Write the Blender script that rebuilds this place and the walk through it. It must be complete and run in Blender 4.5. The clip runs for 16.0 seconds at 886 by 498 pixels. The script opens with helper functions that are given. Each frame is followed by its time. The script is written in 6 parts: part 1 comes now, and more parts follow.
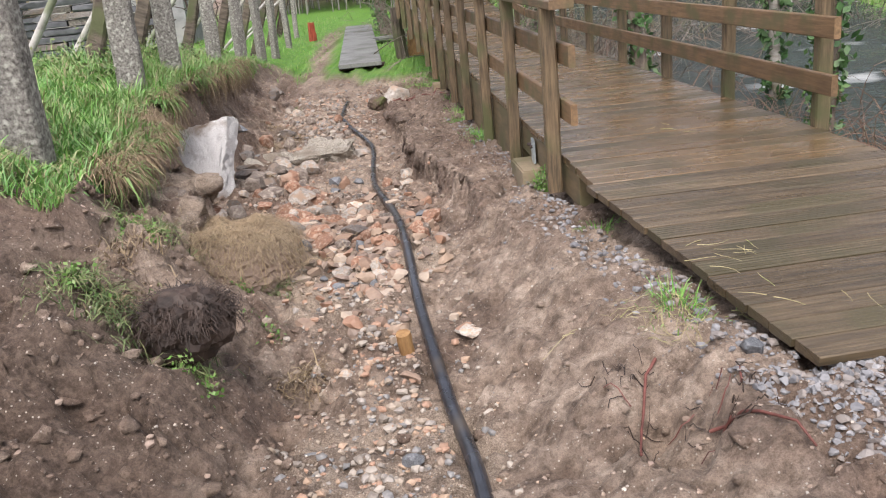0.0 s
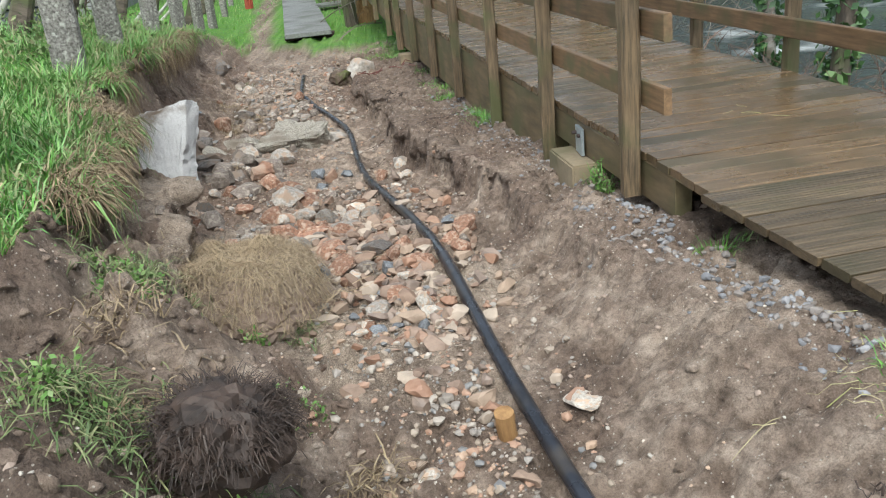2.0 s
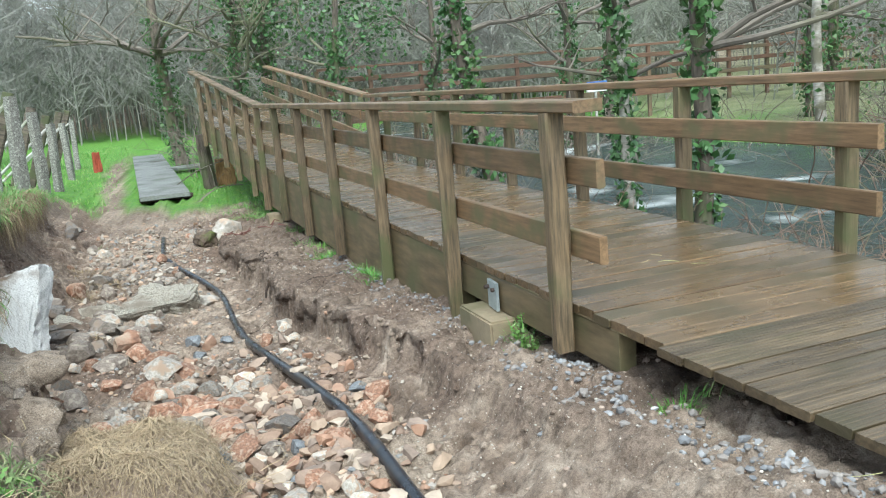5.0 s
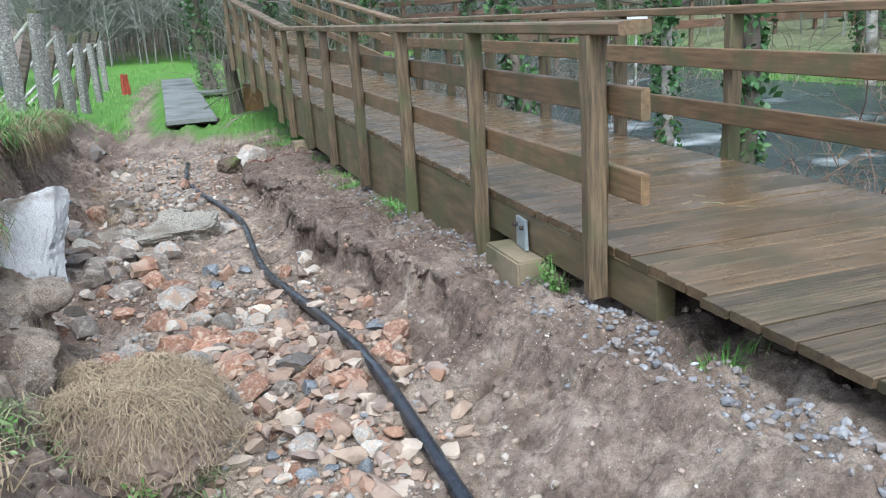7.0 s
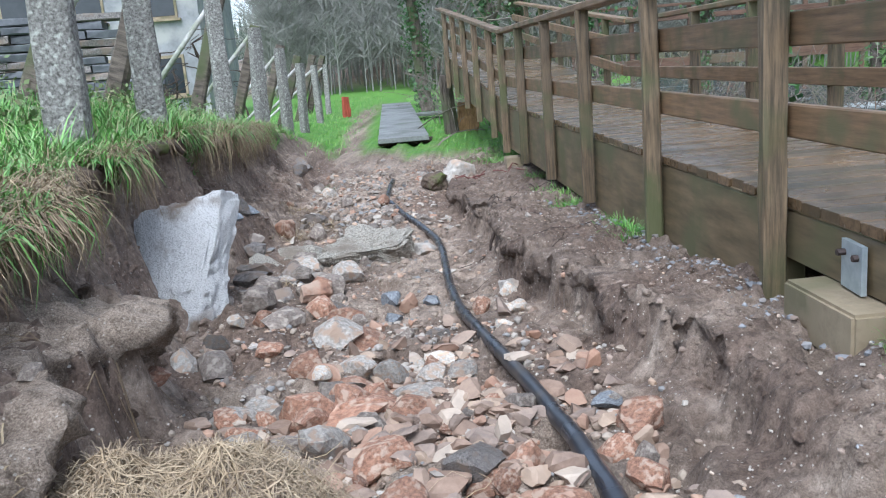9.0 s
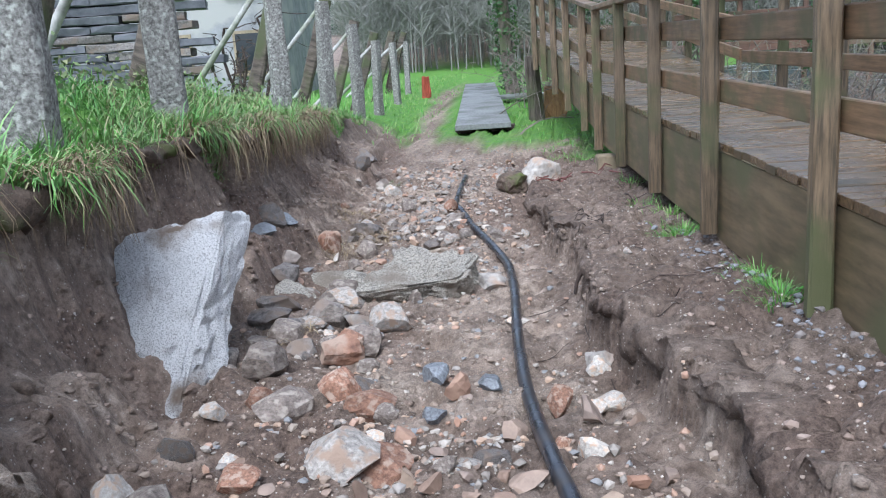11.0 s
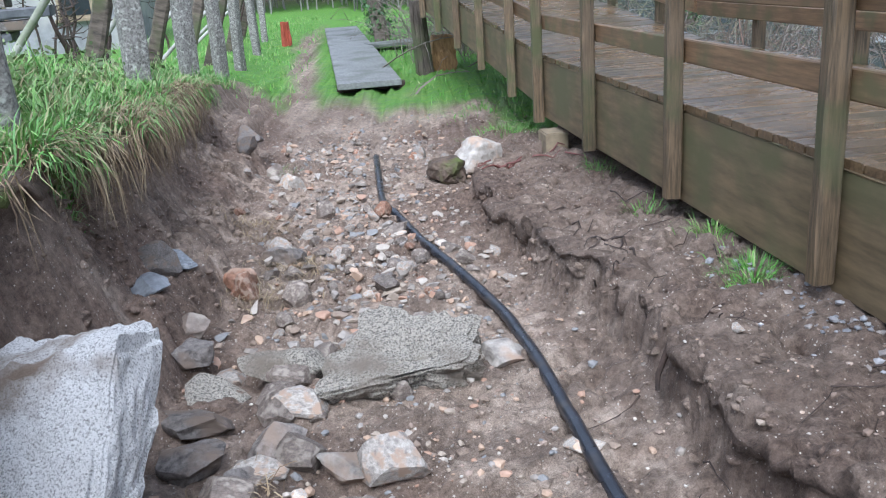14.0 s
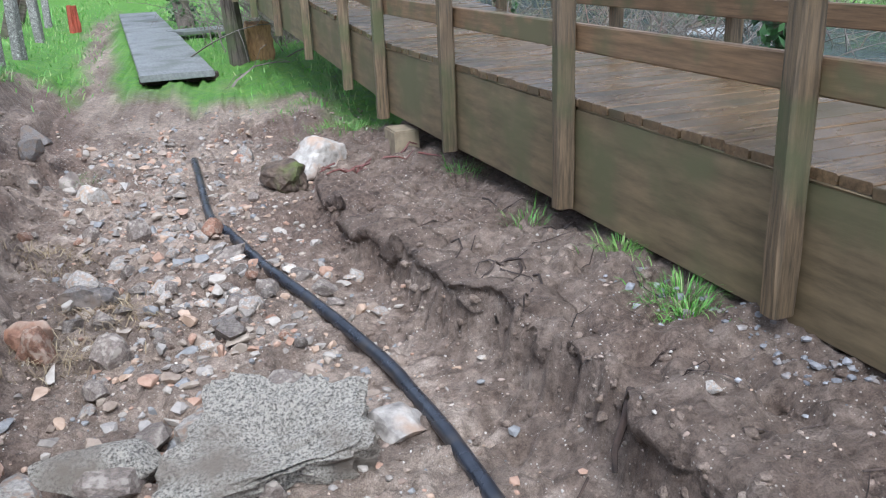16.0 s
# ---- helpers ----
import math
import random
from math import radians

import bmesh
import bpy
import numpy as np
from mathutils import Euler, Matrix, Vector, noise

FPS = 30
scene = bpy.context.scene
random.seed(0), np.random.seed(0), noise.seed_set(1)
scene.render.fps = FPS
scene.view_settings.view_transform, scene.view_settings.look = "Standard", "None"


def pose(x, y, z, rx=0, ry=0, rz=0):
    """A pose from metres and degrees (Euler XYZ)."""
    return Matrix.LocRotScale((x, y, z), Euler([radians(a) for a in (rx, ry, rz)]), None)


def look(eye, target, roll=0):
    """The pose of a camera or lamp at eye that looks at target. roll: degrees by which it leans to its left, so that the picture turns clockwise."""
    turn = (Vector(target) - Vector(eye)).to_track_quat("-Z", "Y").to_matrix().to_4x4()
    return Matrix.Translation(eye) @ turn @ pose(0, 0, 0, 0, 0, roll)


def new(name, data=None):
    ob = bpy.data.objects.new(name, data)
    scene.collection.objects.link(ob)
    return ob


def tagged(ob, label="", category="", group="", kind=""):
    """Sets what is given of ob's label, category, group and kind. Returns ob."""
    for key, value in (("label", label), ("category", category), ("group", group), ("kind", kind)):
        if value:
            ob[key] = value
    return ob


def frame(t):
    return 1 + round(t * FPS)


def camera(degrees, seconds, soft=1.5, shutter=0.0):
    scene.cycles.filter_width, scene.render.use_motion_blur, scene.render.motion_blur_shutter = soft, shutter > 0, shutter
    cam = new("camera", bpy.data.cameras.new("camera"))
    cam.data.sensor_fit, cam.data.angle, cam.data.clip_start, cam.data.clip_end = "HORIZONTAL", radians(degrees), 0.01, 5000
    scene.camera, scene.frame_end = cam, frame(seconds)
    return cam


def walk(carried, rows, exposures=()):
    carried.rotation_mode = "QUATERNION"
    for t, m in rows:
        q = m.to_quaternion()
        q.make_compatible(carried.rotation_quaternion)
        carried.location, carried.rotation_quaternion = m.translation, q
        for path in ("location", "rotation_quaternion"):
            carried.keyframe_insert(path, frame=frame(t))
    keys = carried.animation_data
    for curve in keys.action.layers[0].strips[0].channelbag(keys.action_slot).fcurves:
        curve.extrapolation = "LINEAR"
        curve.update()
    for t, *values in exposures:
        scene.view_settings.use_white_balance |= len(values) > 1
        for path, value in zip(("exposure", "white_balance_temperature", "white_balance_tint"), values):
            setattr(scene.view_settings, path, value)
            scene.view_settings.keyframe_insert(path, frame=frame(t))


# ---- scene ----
cam = camera(55.6, 16.0, 1.1)
PATH = [
    (0, (0.283, 1.309, 1.715), (0.199, 3.202, 1.077), -5.7),
    (0.5, (0.121, 1.646, 1.662), (0.08, 3.529, 0.987), -6.4),
    (1, (-0.077, 1.942, 1.657), (-0.084, 3.808, 0.936), -6.5),
    (1.5, (-0.258, 2.196, 1.736), (-0.229, 4.042, 0.966), -6.1),
    (2, (-0.374, 2.493, 1.694), (-0.309, 4.355, 0.969), -6.0),
    (2.5, (-0.474, 2.721, 1.675), (-0.297, 4.622, 1.078), -6.4),
    (3, (-0.618, 2.883, 1.607), (-0.103, 4.74, 1.072), -5.3),
    (3.5, (-0.687, 2.921, 1.589), (0.099, 4.686, 1.074), -3.9),
    (4, (-0.689, 2.947, 1.637), (0.064, 4.748, 1.2), -4.6),
    (4.5, (-0.674, 2.969, 1.616), (-0.163, 4.865, 1.236), -5.8),
    (6.8, (-0.597, 3.209, 1.57), (-0.217, 5.094, 1.023), -3.7),
    (7, (-0.58, 3.27, 1.54), (-0.212, 5.159, 0.995), -3.7),
    (7.5, (-0.537, 3.602, 1.351), (-0.203, 5.498, 0.809), -3.5),
    (8, (-0.481, 4.043, 1.217), (-0.216, 5.985, 0.816), -4.0),
    (8.5, (-0.462, 4.438, 1.19), (-0.425, 6.386, 0.737), -5.1),
    (9, (-0.49, 4.841, 1.105), (-0.614, 6.789, 0.669), -4.8),
    (9.5, (-0.492, 5.239, 1.072), (-0.714, 7.18, 0.646), -4.9),
    (9.7, (-0.473, 5.419, 1.046), (-0.709, 7.359, 0.624), -5.3),
    (11.8, (-0.558, 6.999, 1.206), (-0.944, 8.889, 0.68), -3.6),
    (12, (-0.611, 7.171, 1.216), (-1.017, 9.054, 0.679), -3.9),
    (12.5, (-0.778, 7.441, 1.283), (-1.213, 9.312, 0.726), -4.1),
    (13, (-1.12, 7.707, 1.337), (-1.248, 9.615, 0.753), -3.3),
    (13.5, (-1.293, 7.909, 1.364), (-1.31, 9.814, 0.753), -3.4),
    (14, (-1.407, 8.238, 1.332), (-1.382, 10.134, 0.697), -4.3),
    (14.5, (-1.42, 8.425, 1.322), (-1.313, 10.304, 0.645), -4.4),
    (15, (-1.46, 8.65, 1.295), (-1.213, 10.512, 0.607), -4.3),
    (15.5, (-1.515, 8.927, 1.274), (-1.113, 10.766, 0.597), -2.8),
    (16, (-1.58, 9.222, 1.223), (-1.126, 11.048, 0.544), -2.5),
]
walk(cam, [(t, look(eye, target, roll)) for t, eye, target, roll in PATH],
     exposures=[(0, 1.37, 6650, 17), (2.5, 1.28, 6120, 2), (4.5, 1.68, 5980, -1), (7, 1.48, 5600, 6), (9, 1.48, 5480, 9), (12.5, 1.49, 5460, 12), (16, 1.55, 5500, 11)])

# ---- world, sun, exposure ----
world = bpy.data.worlds.new("overcast_sky")
scene.world = world
world.use_nodes = True
wn = world.node_tree.nodes
sky = wn.new("ShaderNodeTexSky")
sky.sky_type = "NISHITA"
sky.sun_disc = False
sky.sun_elevation = radians(52)
sky.sun_rotation = radians(186.6)
sky.dust_density = 1.5
sky.air_density = 1.0
sky.ozone_density = 1.0
sat = wn.new("ShaderNodeHueSaturation")
sat.inputs["Saturation"].default_value = 0.35
world.node_tree.links.new(sky.outputs[0], sat.inputs["Color"])
world.node_tree.links.new(sat.outputs[0], wn["Background"].inputs[0])
wn["Background"].inputs[1].default_value = 0.115
sun_data = bpy.data.lights.new("sun", "SUN")
sun_data.energy = 1.5
sun_data.angle = radians(38)
sun_data.color = (1.0, 0.96, 0.9)
sun = new("sun", sun_data)
sun.matrix_world = look((-1.5, -13, 21), (0, 0, 0))


# ---- materials ----
def mat(name, c1, c2, scale=8.0, rough=(0.6, 0.9), bump=0.3, c3=None, big=1.2, stretch=(1, 1, 1), vary=0.0, metal=0.0, spec=0.5, fine=6.0, dist=0.01, ramp=(0.35, 0.65), c3ramp=(0.5, 0.62), alpha_mix=None):
    m = bpy.data.materials.new(name)
    m.use_nodes = True
    nt = m.node_tree
    n, l = nt.nodes, nt.links
    b = n["Principled BSDF"]
    tc = n.new("ShaderNodeTexCoord")
    mp = n.new("ShaderNodeMapping")
    mp.inputs["Scale"].default_value = stretch
    info = n.new("ShaderNodeObjectInfo")
    off = n.new("ShaderNodeVectorMath")
    off.operation = "MULTIPLY_ADD"
    off.inputs[1].default_value = (37.0, 17.0, 23.0)
    l.new(info.outputs["Random"], off.inputs[0])
    l.new(tc.outputs["Object"], off.inputs[2])
    l.new(off.outputs[0], mp.inputs[0])
    n1 = n.new("ShaderNodeTexNoise")
    n1.inputs["Scale"].default_value = scale
    n1.inputs["Detail"].default_value = 8
    n1.inputs["Roughness"].default_value = 0.65
    l.new(mp.outputs[0], n1.inputs["Vector"])
    r1 = n.new("ShaderNodeValToRGB")
    r1.color_ramp.elements[0].position, r1.color_ramp.elements[1].position = ramp
    r1.color_ramp.elements[0].color, r1.color_ramp.elements[1].color = (*c1, 1), (*c2, 1)
    l.new(n1.outputs["Fac"], r1.inputs[0])
    col = r1.outputs[0]
    n2 = n.new("ShaderNodeTexNoise")
    n2.inputs["Scale"].default_value = big
    n2.inputs["Detail"].default_value = 6
    l.new(off.outputs[0], n2.inputs["Vector"])
    if c3:
        r2 = n.new("ShaderNodeMapRange")
        r2.inputs[1].default_value, r2.inputs[2].default_value = c3ramp
        l.new(n2.outputs["Fac"], r2.inputs[0])
        mx = n.new("ShaderNodeMix")
        mx.data_type = "RGBA"
        l.new(r2.outputs[0], mx.inputs[0])
        l.new(col, mx.inputs[6])
        mx.inputs[7].default_value = (*c3, 1)
        col = mx.outputs[2]
    if vary:
        hs = n.new("ShaderNodeHueSaturation")
        mr = n.new("ShaderNodeMapRange")
        mr.inputs[3].default_value, mr.inputs[4].default_value = 1 - vary, 1 + vary
        l.new(info.outputs["Random"], mr.inputs[0])
        l.new(mr.outputs[0], hs.inputs["Value"])
        l.new(col, hs.inputs["Color"])
        col = hs.outputs[0]
    l.new(col, b.inputs["Base Color"])
    rr = n.new("ShaderNodeMapRange")
    rr.inputs[1].default_value, rr.inputs[2].default_value = 0.35, 0.65
    rr.inputs[3].default_value, rr.inputs[4].default_value = rough
    l.new(n2.outputs["Fac"], rr.inputs[0])
    l.new(rr.outputs[0], b.inputs["Roughness"])
    b.inputs["Metallic"].default_value = metal
    b.inputs["Specular IOR Level"].default_value = spec
    if bump:
        n3 = n.new("ShaderNodeTexNoise")
        n3.inputs["Scale"].default_value = scale * fine
        n3.inputs["Detail"].default_value = 4
        l.new(mp.outputs[0], n3.inputs["Vector"])
        ad = n.new("ShaderNodeMath")
        ad.operation = "MULTIPLY_ADD"
        ad.inputs[1].default_value = 0.35
        l.new(n3.outputs["Fac"], ad.inputs[0])
        l.new(n1.outputs["Fac"], ad.inputs[2])
        bp = n.new("ShaderNodeBump")
        bp.inputs["Strength"].default_value = bump
        bp.inputs["Distance"].default_value = dist
        l.new(ad.outputs[0], bp.inputs["Height"])
        l.new(bp.outputs[0], b.inputs["Normal"])
    return m


wood_grain = (1.0, 14.0, 14.0)
m_deck = mat("wet_deck_wood", (0.070, 0.046, 0.024), (0.172, 0.114, 0.062), 3.0, (0.16, 0.42), 0.35, (0.072, 0.056, 0.030), 1.6, wood_grain, 0.12, dist=0.004)
m_ramp = mat("wet_ramp_wood", (0.05, 0.037, 0.022), (0.118, 0.086, 0.051), 3.0, (0.22, 0.5), 0.35, (0.060, 0.050, 0.026), 1.6, wood_grain, 0.22, dist=0.004)
m_rail = mat("rail_wood", (0.10, 0.062, 0.032), (0.225, 0.14, 0.074), 3.0, (0.4, 0.65), 0.35, (0.112, 0.098, 0.046), 3.5, wood_grain, 0.18, dist=0.004, c3ramp=(0.5, 0.64))
m_post = mat("post_wood", (0.06, 0.045, 0.026), (0.215, 0.15, 0.085), 4.0, (0.5, 0.8), 0.5, (0.088, 0.092, 0.038), 2.4, wood_grain, 0.18, dist=0.006, c3ramp=(0.46, 0.62))
m_beam = mat("mossy_beam_wood", (0.1, 0.076, 0.04), (0.21, 0.155, 0.085), 2.5, (0.45, 0.75), 0.35, (0.118, 0.112, 0.052), 1.4, (1, 6, 6), 0.12, dist=0.004)
m_concrete = mat("concrete", (0.19, 0.15, 0.095), (0.34, 0.275, 0.18), 6.0, (0.75, 0.95), 0.4, (0.16, 0.14, 0.08), 3.0)
m_zinc = mat("galvanised_plate", (0.42, 0.50, 0.53), (0.55, 0.62, 0.65), 20.0, (0.4, 0.6), 0.1, metal=0.6)
m_rust = mat("bolt_steel", (0.05, 0.04, 0.04), (0.12, 0.09, 0.08), 30.0, (0.5, 0.8), 0.2, metal=0.7)
m_hose = mat("black_pipe", (0.012, 0.014, 0.019), (0.026, 0.030, 0.040), 12.0, (0.2, 0.38), 0.15, (0.06, 0.052, 0.045), 5.0, dist=0.002, c3ramp=(0.55, 0.7))
m_granite = mat("pale_granite", (0.22, 0.21, 0.2), (0.88, 0.875, 0.86), 135.0, (0.7, 0.95), 1.0, (0.26, 0.2, 0.15), 2.6, dist=0.03, ramp=(0.33, 0.52), c3ramp=(0.52, 0.64))
m_granite_dark = mat("dark_granite", (0.1, 0.088, 0.074), (0.62, 0.57, 0.48), 90.0, (0.6, 0.95), 1.0, (0.28, 0.235, 0.185), 3.5, dist=0.03, ramp=(0.36, 0.57), c3ramp=(0.52, 0.7))
m_lichen = mat("lichened_granite", (0.075, 0.068, 0.06), (0.31, 0.30, 0.27), 40.0, (0.8, 1.0), 0.9, (0.42, 0.42, 0.37), 24.0, dist=0.018, c3ramp=(0.54, 0.68))
m_stone_dark = mat("dark_wet_stone", (0.055, 0.048, 0.043), (0.22, 0.195, 0.175), 34.0, (0.4, 0.85), 0.7, (0.17, 0.13, 0.10), 5.0, vary=0.3)
m_stone_red = mat("reddish_stone", (0.15, 0.075, 0.047), (0.38, 0.205, 0.13), 14.0, (0.6, 0.95), 0.9, (0.42, 0.31, 0.235), 6.0, vary=0.3)
m_stone_grey = mat("grey_stone", (0.14, 0.125, 0.11), (0.36, 0.33, 0.29), 12.0, (0.55, 0.9), 0.5, (0.26, 0.19, 0.14), 5.0, vary=0.35)
m_stone_white = mat("pale_quartz_stone", (0.28, 0.25, 0.215), (0.54, 0.50, 0.44), 11.0, (0.5, 0.85), 0.4, (0.45, 0.33, 0.24), 5.0, vary=0.25)
m_stone_blue = mat("wet_slate_stone", (0.075, 0.08, 0.088), (0.21, 0.225, 0.24), 10.0, (0.25, 0.6), 0.4, vary=0.3)
m_stone_mud = mat("muddy_stone", (0.085, 0.068, 0.056), (0.21, 0.17, 0.14), 14.0, (0.4, 0.85), 0.7, (0.28, 0.245, 0.205), 6.0, vary=0.3)
m_grass = mat("fresh_grass", (0.055, 0.17, 0.02), (0.16, 0.36, 0.05), 1.5, (0.4, 0.6), 0, (0.20, 0.27, 0.07), 0.9, fine=1)
m_dry = mat("dry_grass", (0.14, 0.10, 0.06), (0.34, 0.26, 0.16), 5.0, (0.6, 0.9), 0, (0.14, 0.09, 0.05), 3.0)
m_straw = mat("pale_straw", (0.28, 0.235, 0.12), (0.46, 0.41, 0.23), 5.0, (0.5, 0.8), 0, (0.3, 0.34, 0.12), 3.0)
m_root = mat("dark_root", (0.02, 0.014, 0.011), (0.065, 0.042, 0.031), 12.0, (0.6, 0.9), 0.4)
m_redroot = mat("red_root", (0.08, 0.027, 0.021), (0.19, 0.068, 0.054), 12.0, (0.4, 0.8), 0.3)
m_bark = mat("tree_bark", (0.05, 0.04, 0.032), (0.16, 0.13, 0.10), 6.0, (0.8, 1.0), 0.7, (0.09, 0.10, 0.05), 2.0, (3, 3, 0.6), 0.2, dist=0.02)
m_bark_pale = mat("pale_bark", (0.22, 0.2, 0.17), (0.48, 0.45, 0.4), 5.0, (0.8, 1.0), 0.5, (0.14, 0.13, 0.09), 2.0, (1, 1, 2.5), 0.1)
m_twig = mat("bare_twigs", (0.10, 0.085, 0.07), (0.22, 0.19, 0.16), 2.0, (0.8, 1.0), 0, (0.15, 0.15, 0.09), 0.3)
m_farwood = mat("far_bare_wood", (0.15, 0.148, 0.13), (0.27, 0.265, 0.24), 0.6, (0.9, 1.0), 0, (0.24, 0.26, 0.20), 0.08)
m_ivy = mat("ivy_leaves", (0.025, 0.07, 0.02), (0.075, 0.17, 0.05), 3.0, (0.35, 0.6), 0, (0.09, 0.16, 0.05), 1.2)
m_conifer = mat("conifer_foliage", (0.03, 0.055, 0.035), (0.07, 0.10, 0.07), 0.5, (0.8, 1.0), 0)
m_slab = mat("grey_slab", (0.13, 0.135, 0.13), (0.22, 0.225, 0.215), 5.0, (0.4, 0.7), 0.2, (0.11, 0.12, 0.10), 1.0, (1, 5, 5))
m_orange = mat("split_orange_wood", (0.2, 0.105, 0.04), (0.36, 0.21, 0.085), 5.0, (0.5, 0.8), 0.4, None, 2, (6, 6, 1))
m_red = mat("red_plastic", (0.22, 0.045, 0.022), (0.34, 0.07, 0.035), 6.0, (0.5, 0.8), 0.1)
m_white = mat("white_paint", (0.62, 0.62, 0.6), (0.78, 0.78, 0.76), 5.0, (0.5, 0.8), 0.05)
m_blue = mat("blue_paint", (0.05, 0.12, 0.35), (0.08, 0.18, 0.45), 5.0, (0.5, 0.8), 0.05)
m_pole = mat("weathered_pole", (0.25, 0.24, 0.22), (0.5, 0.49, 0.46), 6.0, (0.7, 1.0), 0.3, (0.2, 0.22, 0.15), 2.0)
m_plaster = mat("pale_house_plaster", (0.19, 0.19, 0.195), (0.29, 0.29, 0.30), 3.0, (0.8, 1.0), 0.2, (0.35, 0.34, 0.32), 0.7)
m_slate = mat("slate_roof", (0.05, 0.052, 0.06), (0.12, 0.125, 0.135), 4.0, (0.5, 0.8), 0.3)
m_glass = mat("dark_window_glass", (0.02, 0.025, 0.03), (0.03, 0.035, 0.04), 2.0, (0.08, 0.15), 0)
m_bridge = mat("far_bridge_wood", (0.10, 0.055, 0.035), (0.19, 0.11, 0.07), 2.0, (0.6, 0.9), 0.2, (0.12, 0.10, 0.06), 0.6, (1, 6, 6), 0.2)


def ground_material():
    m = bpy.data.materials.new("ground_soil_and_grass")
    m.use_nodes = True
    nt = m.node_tree
    n, l = nt.nodes, nt.links
    b = n["Principled BSDF"]
    tc = n.new("ShaderNodeTexCoord")

    def noise_node(scale, detail, rough=0.6):
        q = n.new("ShaderNodeTexNoise")
        q.inputs["Scale"].default_value, q.inputs["Detail"].default_value, q.inputs["Roughness"].default_value = scale, detail, rough
        l.new(tc.outputs["Object"], q.inputs["Vector"])
        return q.outputs["Fac"]

    def ramp(fac, stops):
        q = n.new("ShaderNodeValToRGB")
        el = q.color_ramp.elements
        el[0].position, el[0].color = stops[0][0], (*stops[0][1], 1)
        el[1].position, el[1].color = stops[-1][0], (*stops[-1][1], 1)
        for p, c in stops[1:-1]:
            e = el.new(p)
            e.color = (*c, 1)
        l.new(fac, q.inputs[0])
        return q.outputs[0]

    def mix(fac, a, c):
        q = n.new("ShaderNodeMix")
        q.data_type = "RGBA"
        l.new(fac, q.inputs[0])
        l.new(a, q.inputs[6])
        l.new(c, q.inputs[7])
        return q.outputs[2]

    def attr(name):
        q = n.new("ShaderNodeAttribute")
        q.attribute_name = name
        return q.outputs["Fac"]

    fine, mid, broad, grit = noise_node(38, 8, 0.7), noise_node(7, 8), noise_node(0.9, 6), noise_node(160, 4, 0.7)
    mud = ramp(mid, [(0.3, (0.13, 0.092, 0.068)), (0.5, (0.31, 0.24, 0.188)), (0.68, (0.49, 0.40, 0.325))])
    dark = ramp(fine, [(0.35, (0.13, 0.09, 0.068)), (0.65, (0.26, 0.19, 0.148))])
    sand = ramp(grit, [(0.36, (0.25, 0.195, 0.148)), (0.55, (0.40, 0.325, 0.255)), (0.7, (0.54, 0.47, 0.39))])
    bmask = n.new("ShaderNodeMapRange")
    bmask.inputs[1].default_value, bmask.inputs[2].default_value = 0.46, 0.58
    l.new(broad, bmask.inputs[0])
    soil = mix(bmask.outputs[0], mud, dark)
    soil = mix(attr("sandy"), soil, sand)
    # dark soil colour, for damp mud and the shade painted on the scarp
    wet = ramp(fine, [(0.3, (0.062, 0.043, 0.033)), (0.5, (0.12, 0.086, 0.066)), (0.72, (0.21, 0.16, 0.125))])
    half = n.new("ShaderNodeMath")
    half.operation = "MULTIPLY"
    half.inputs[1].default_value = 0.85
    l.new(attr("damp_and_shade"), half.inputs[0])
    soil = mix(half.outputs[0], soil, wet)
    cells = n.new("ShaderNodeTexVoronoi")
    cells.inputs["Scale"].default_value = 55.0
    l.new(tc.outputs["Object"], cells.inputs["Vector"])
    near_ = n.new("ShaderNodeMapRange")
    near_.inputs[1].default_value, near_.inputs[2].default_value, near_.inputs[3].default_value, near_.inputs[4].default_value = 0.16, 0.24, 1.0, 0.0
    l.new(cells.outputs["Distance"], near_.inputs[0])
    sep = n.new("ShaderNodeSeparateColor")
    l.new(cells.outputs["Color"], sep.inputs[0])
    few = n.new("ShaderNodeMapRange")
    few.inputs[1].default_value, few.inputs[2].default_value = 0.70, 0.76
    l.new(sep.outputs[0], few.inputs[0])
    speck = n.new("ShaderNodeMath")
    speck.operation = "MULTIPLY"
    l.new(near_.outputs[0], speck.inputs[0])
    l.new(few.outputs[0], speck.inputs[1])
    pale = ramp(broad, [(0.3, (0.45, 0.40, 0.34)), (0.7, (0.60, 0.55, 0.48))])
    soil = mix(speck.outputs[0], soil, pale)
    patch = ramp(noise_node(21, 6, 0.7), [(0.36, (0.5, 0.48, 0.46)), (0.5, (1.0, 1.0, 1.0)), (0.64, (1.3, 1.3, 1.3))])
    blot = n.new("ShaderNodeMix")
    blot.data_type, blot.blend_type = "RGBA", "MULTIPLY"
    blot.inputs[0].default_value = 0.8
    l.new(soil, blot.inputs[6])
    l.new(patch, blot.inputs[7])
    soil = blot.outputs[2]
    crumb = ramp(grit, [(0.36, (0.42, 0.40, 0.38)), (0.5, (1.0, 1.0, 1.0)), (0.66, (1.4, 1.4, 1.38))])
    rub_ = n.new("ShaderNodeMix")
    rub_.data_type, rub_.blend_type = "RGBA", "MULTIPLY"
    rub_.inputs[0].default_value = 0.4
    l.new(soil, rub_.inputs[6])
    l.new(crumb, rub_.inputs[7])
    soil = rub_.outputs[2]
    turf = ramp(mid, [(0.3, (0.045, 0.12, 0.018)), (0.5, (0.10, 0.24, 0.035)), (0.7, (0.20, 0.32, 0.08))])
    l.new(mix(attr("grassy"), soil, turf), b.inputs["Base Color"])
    rr = n.new("ShaderNodeMapRange")
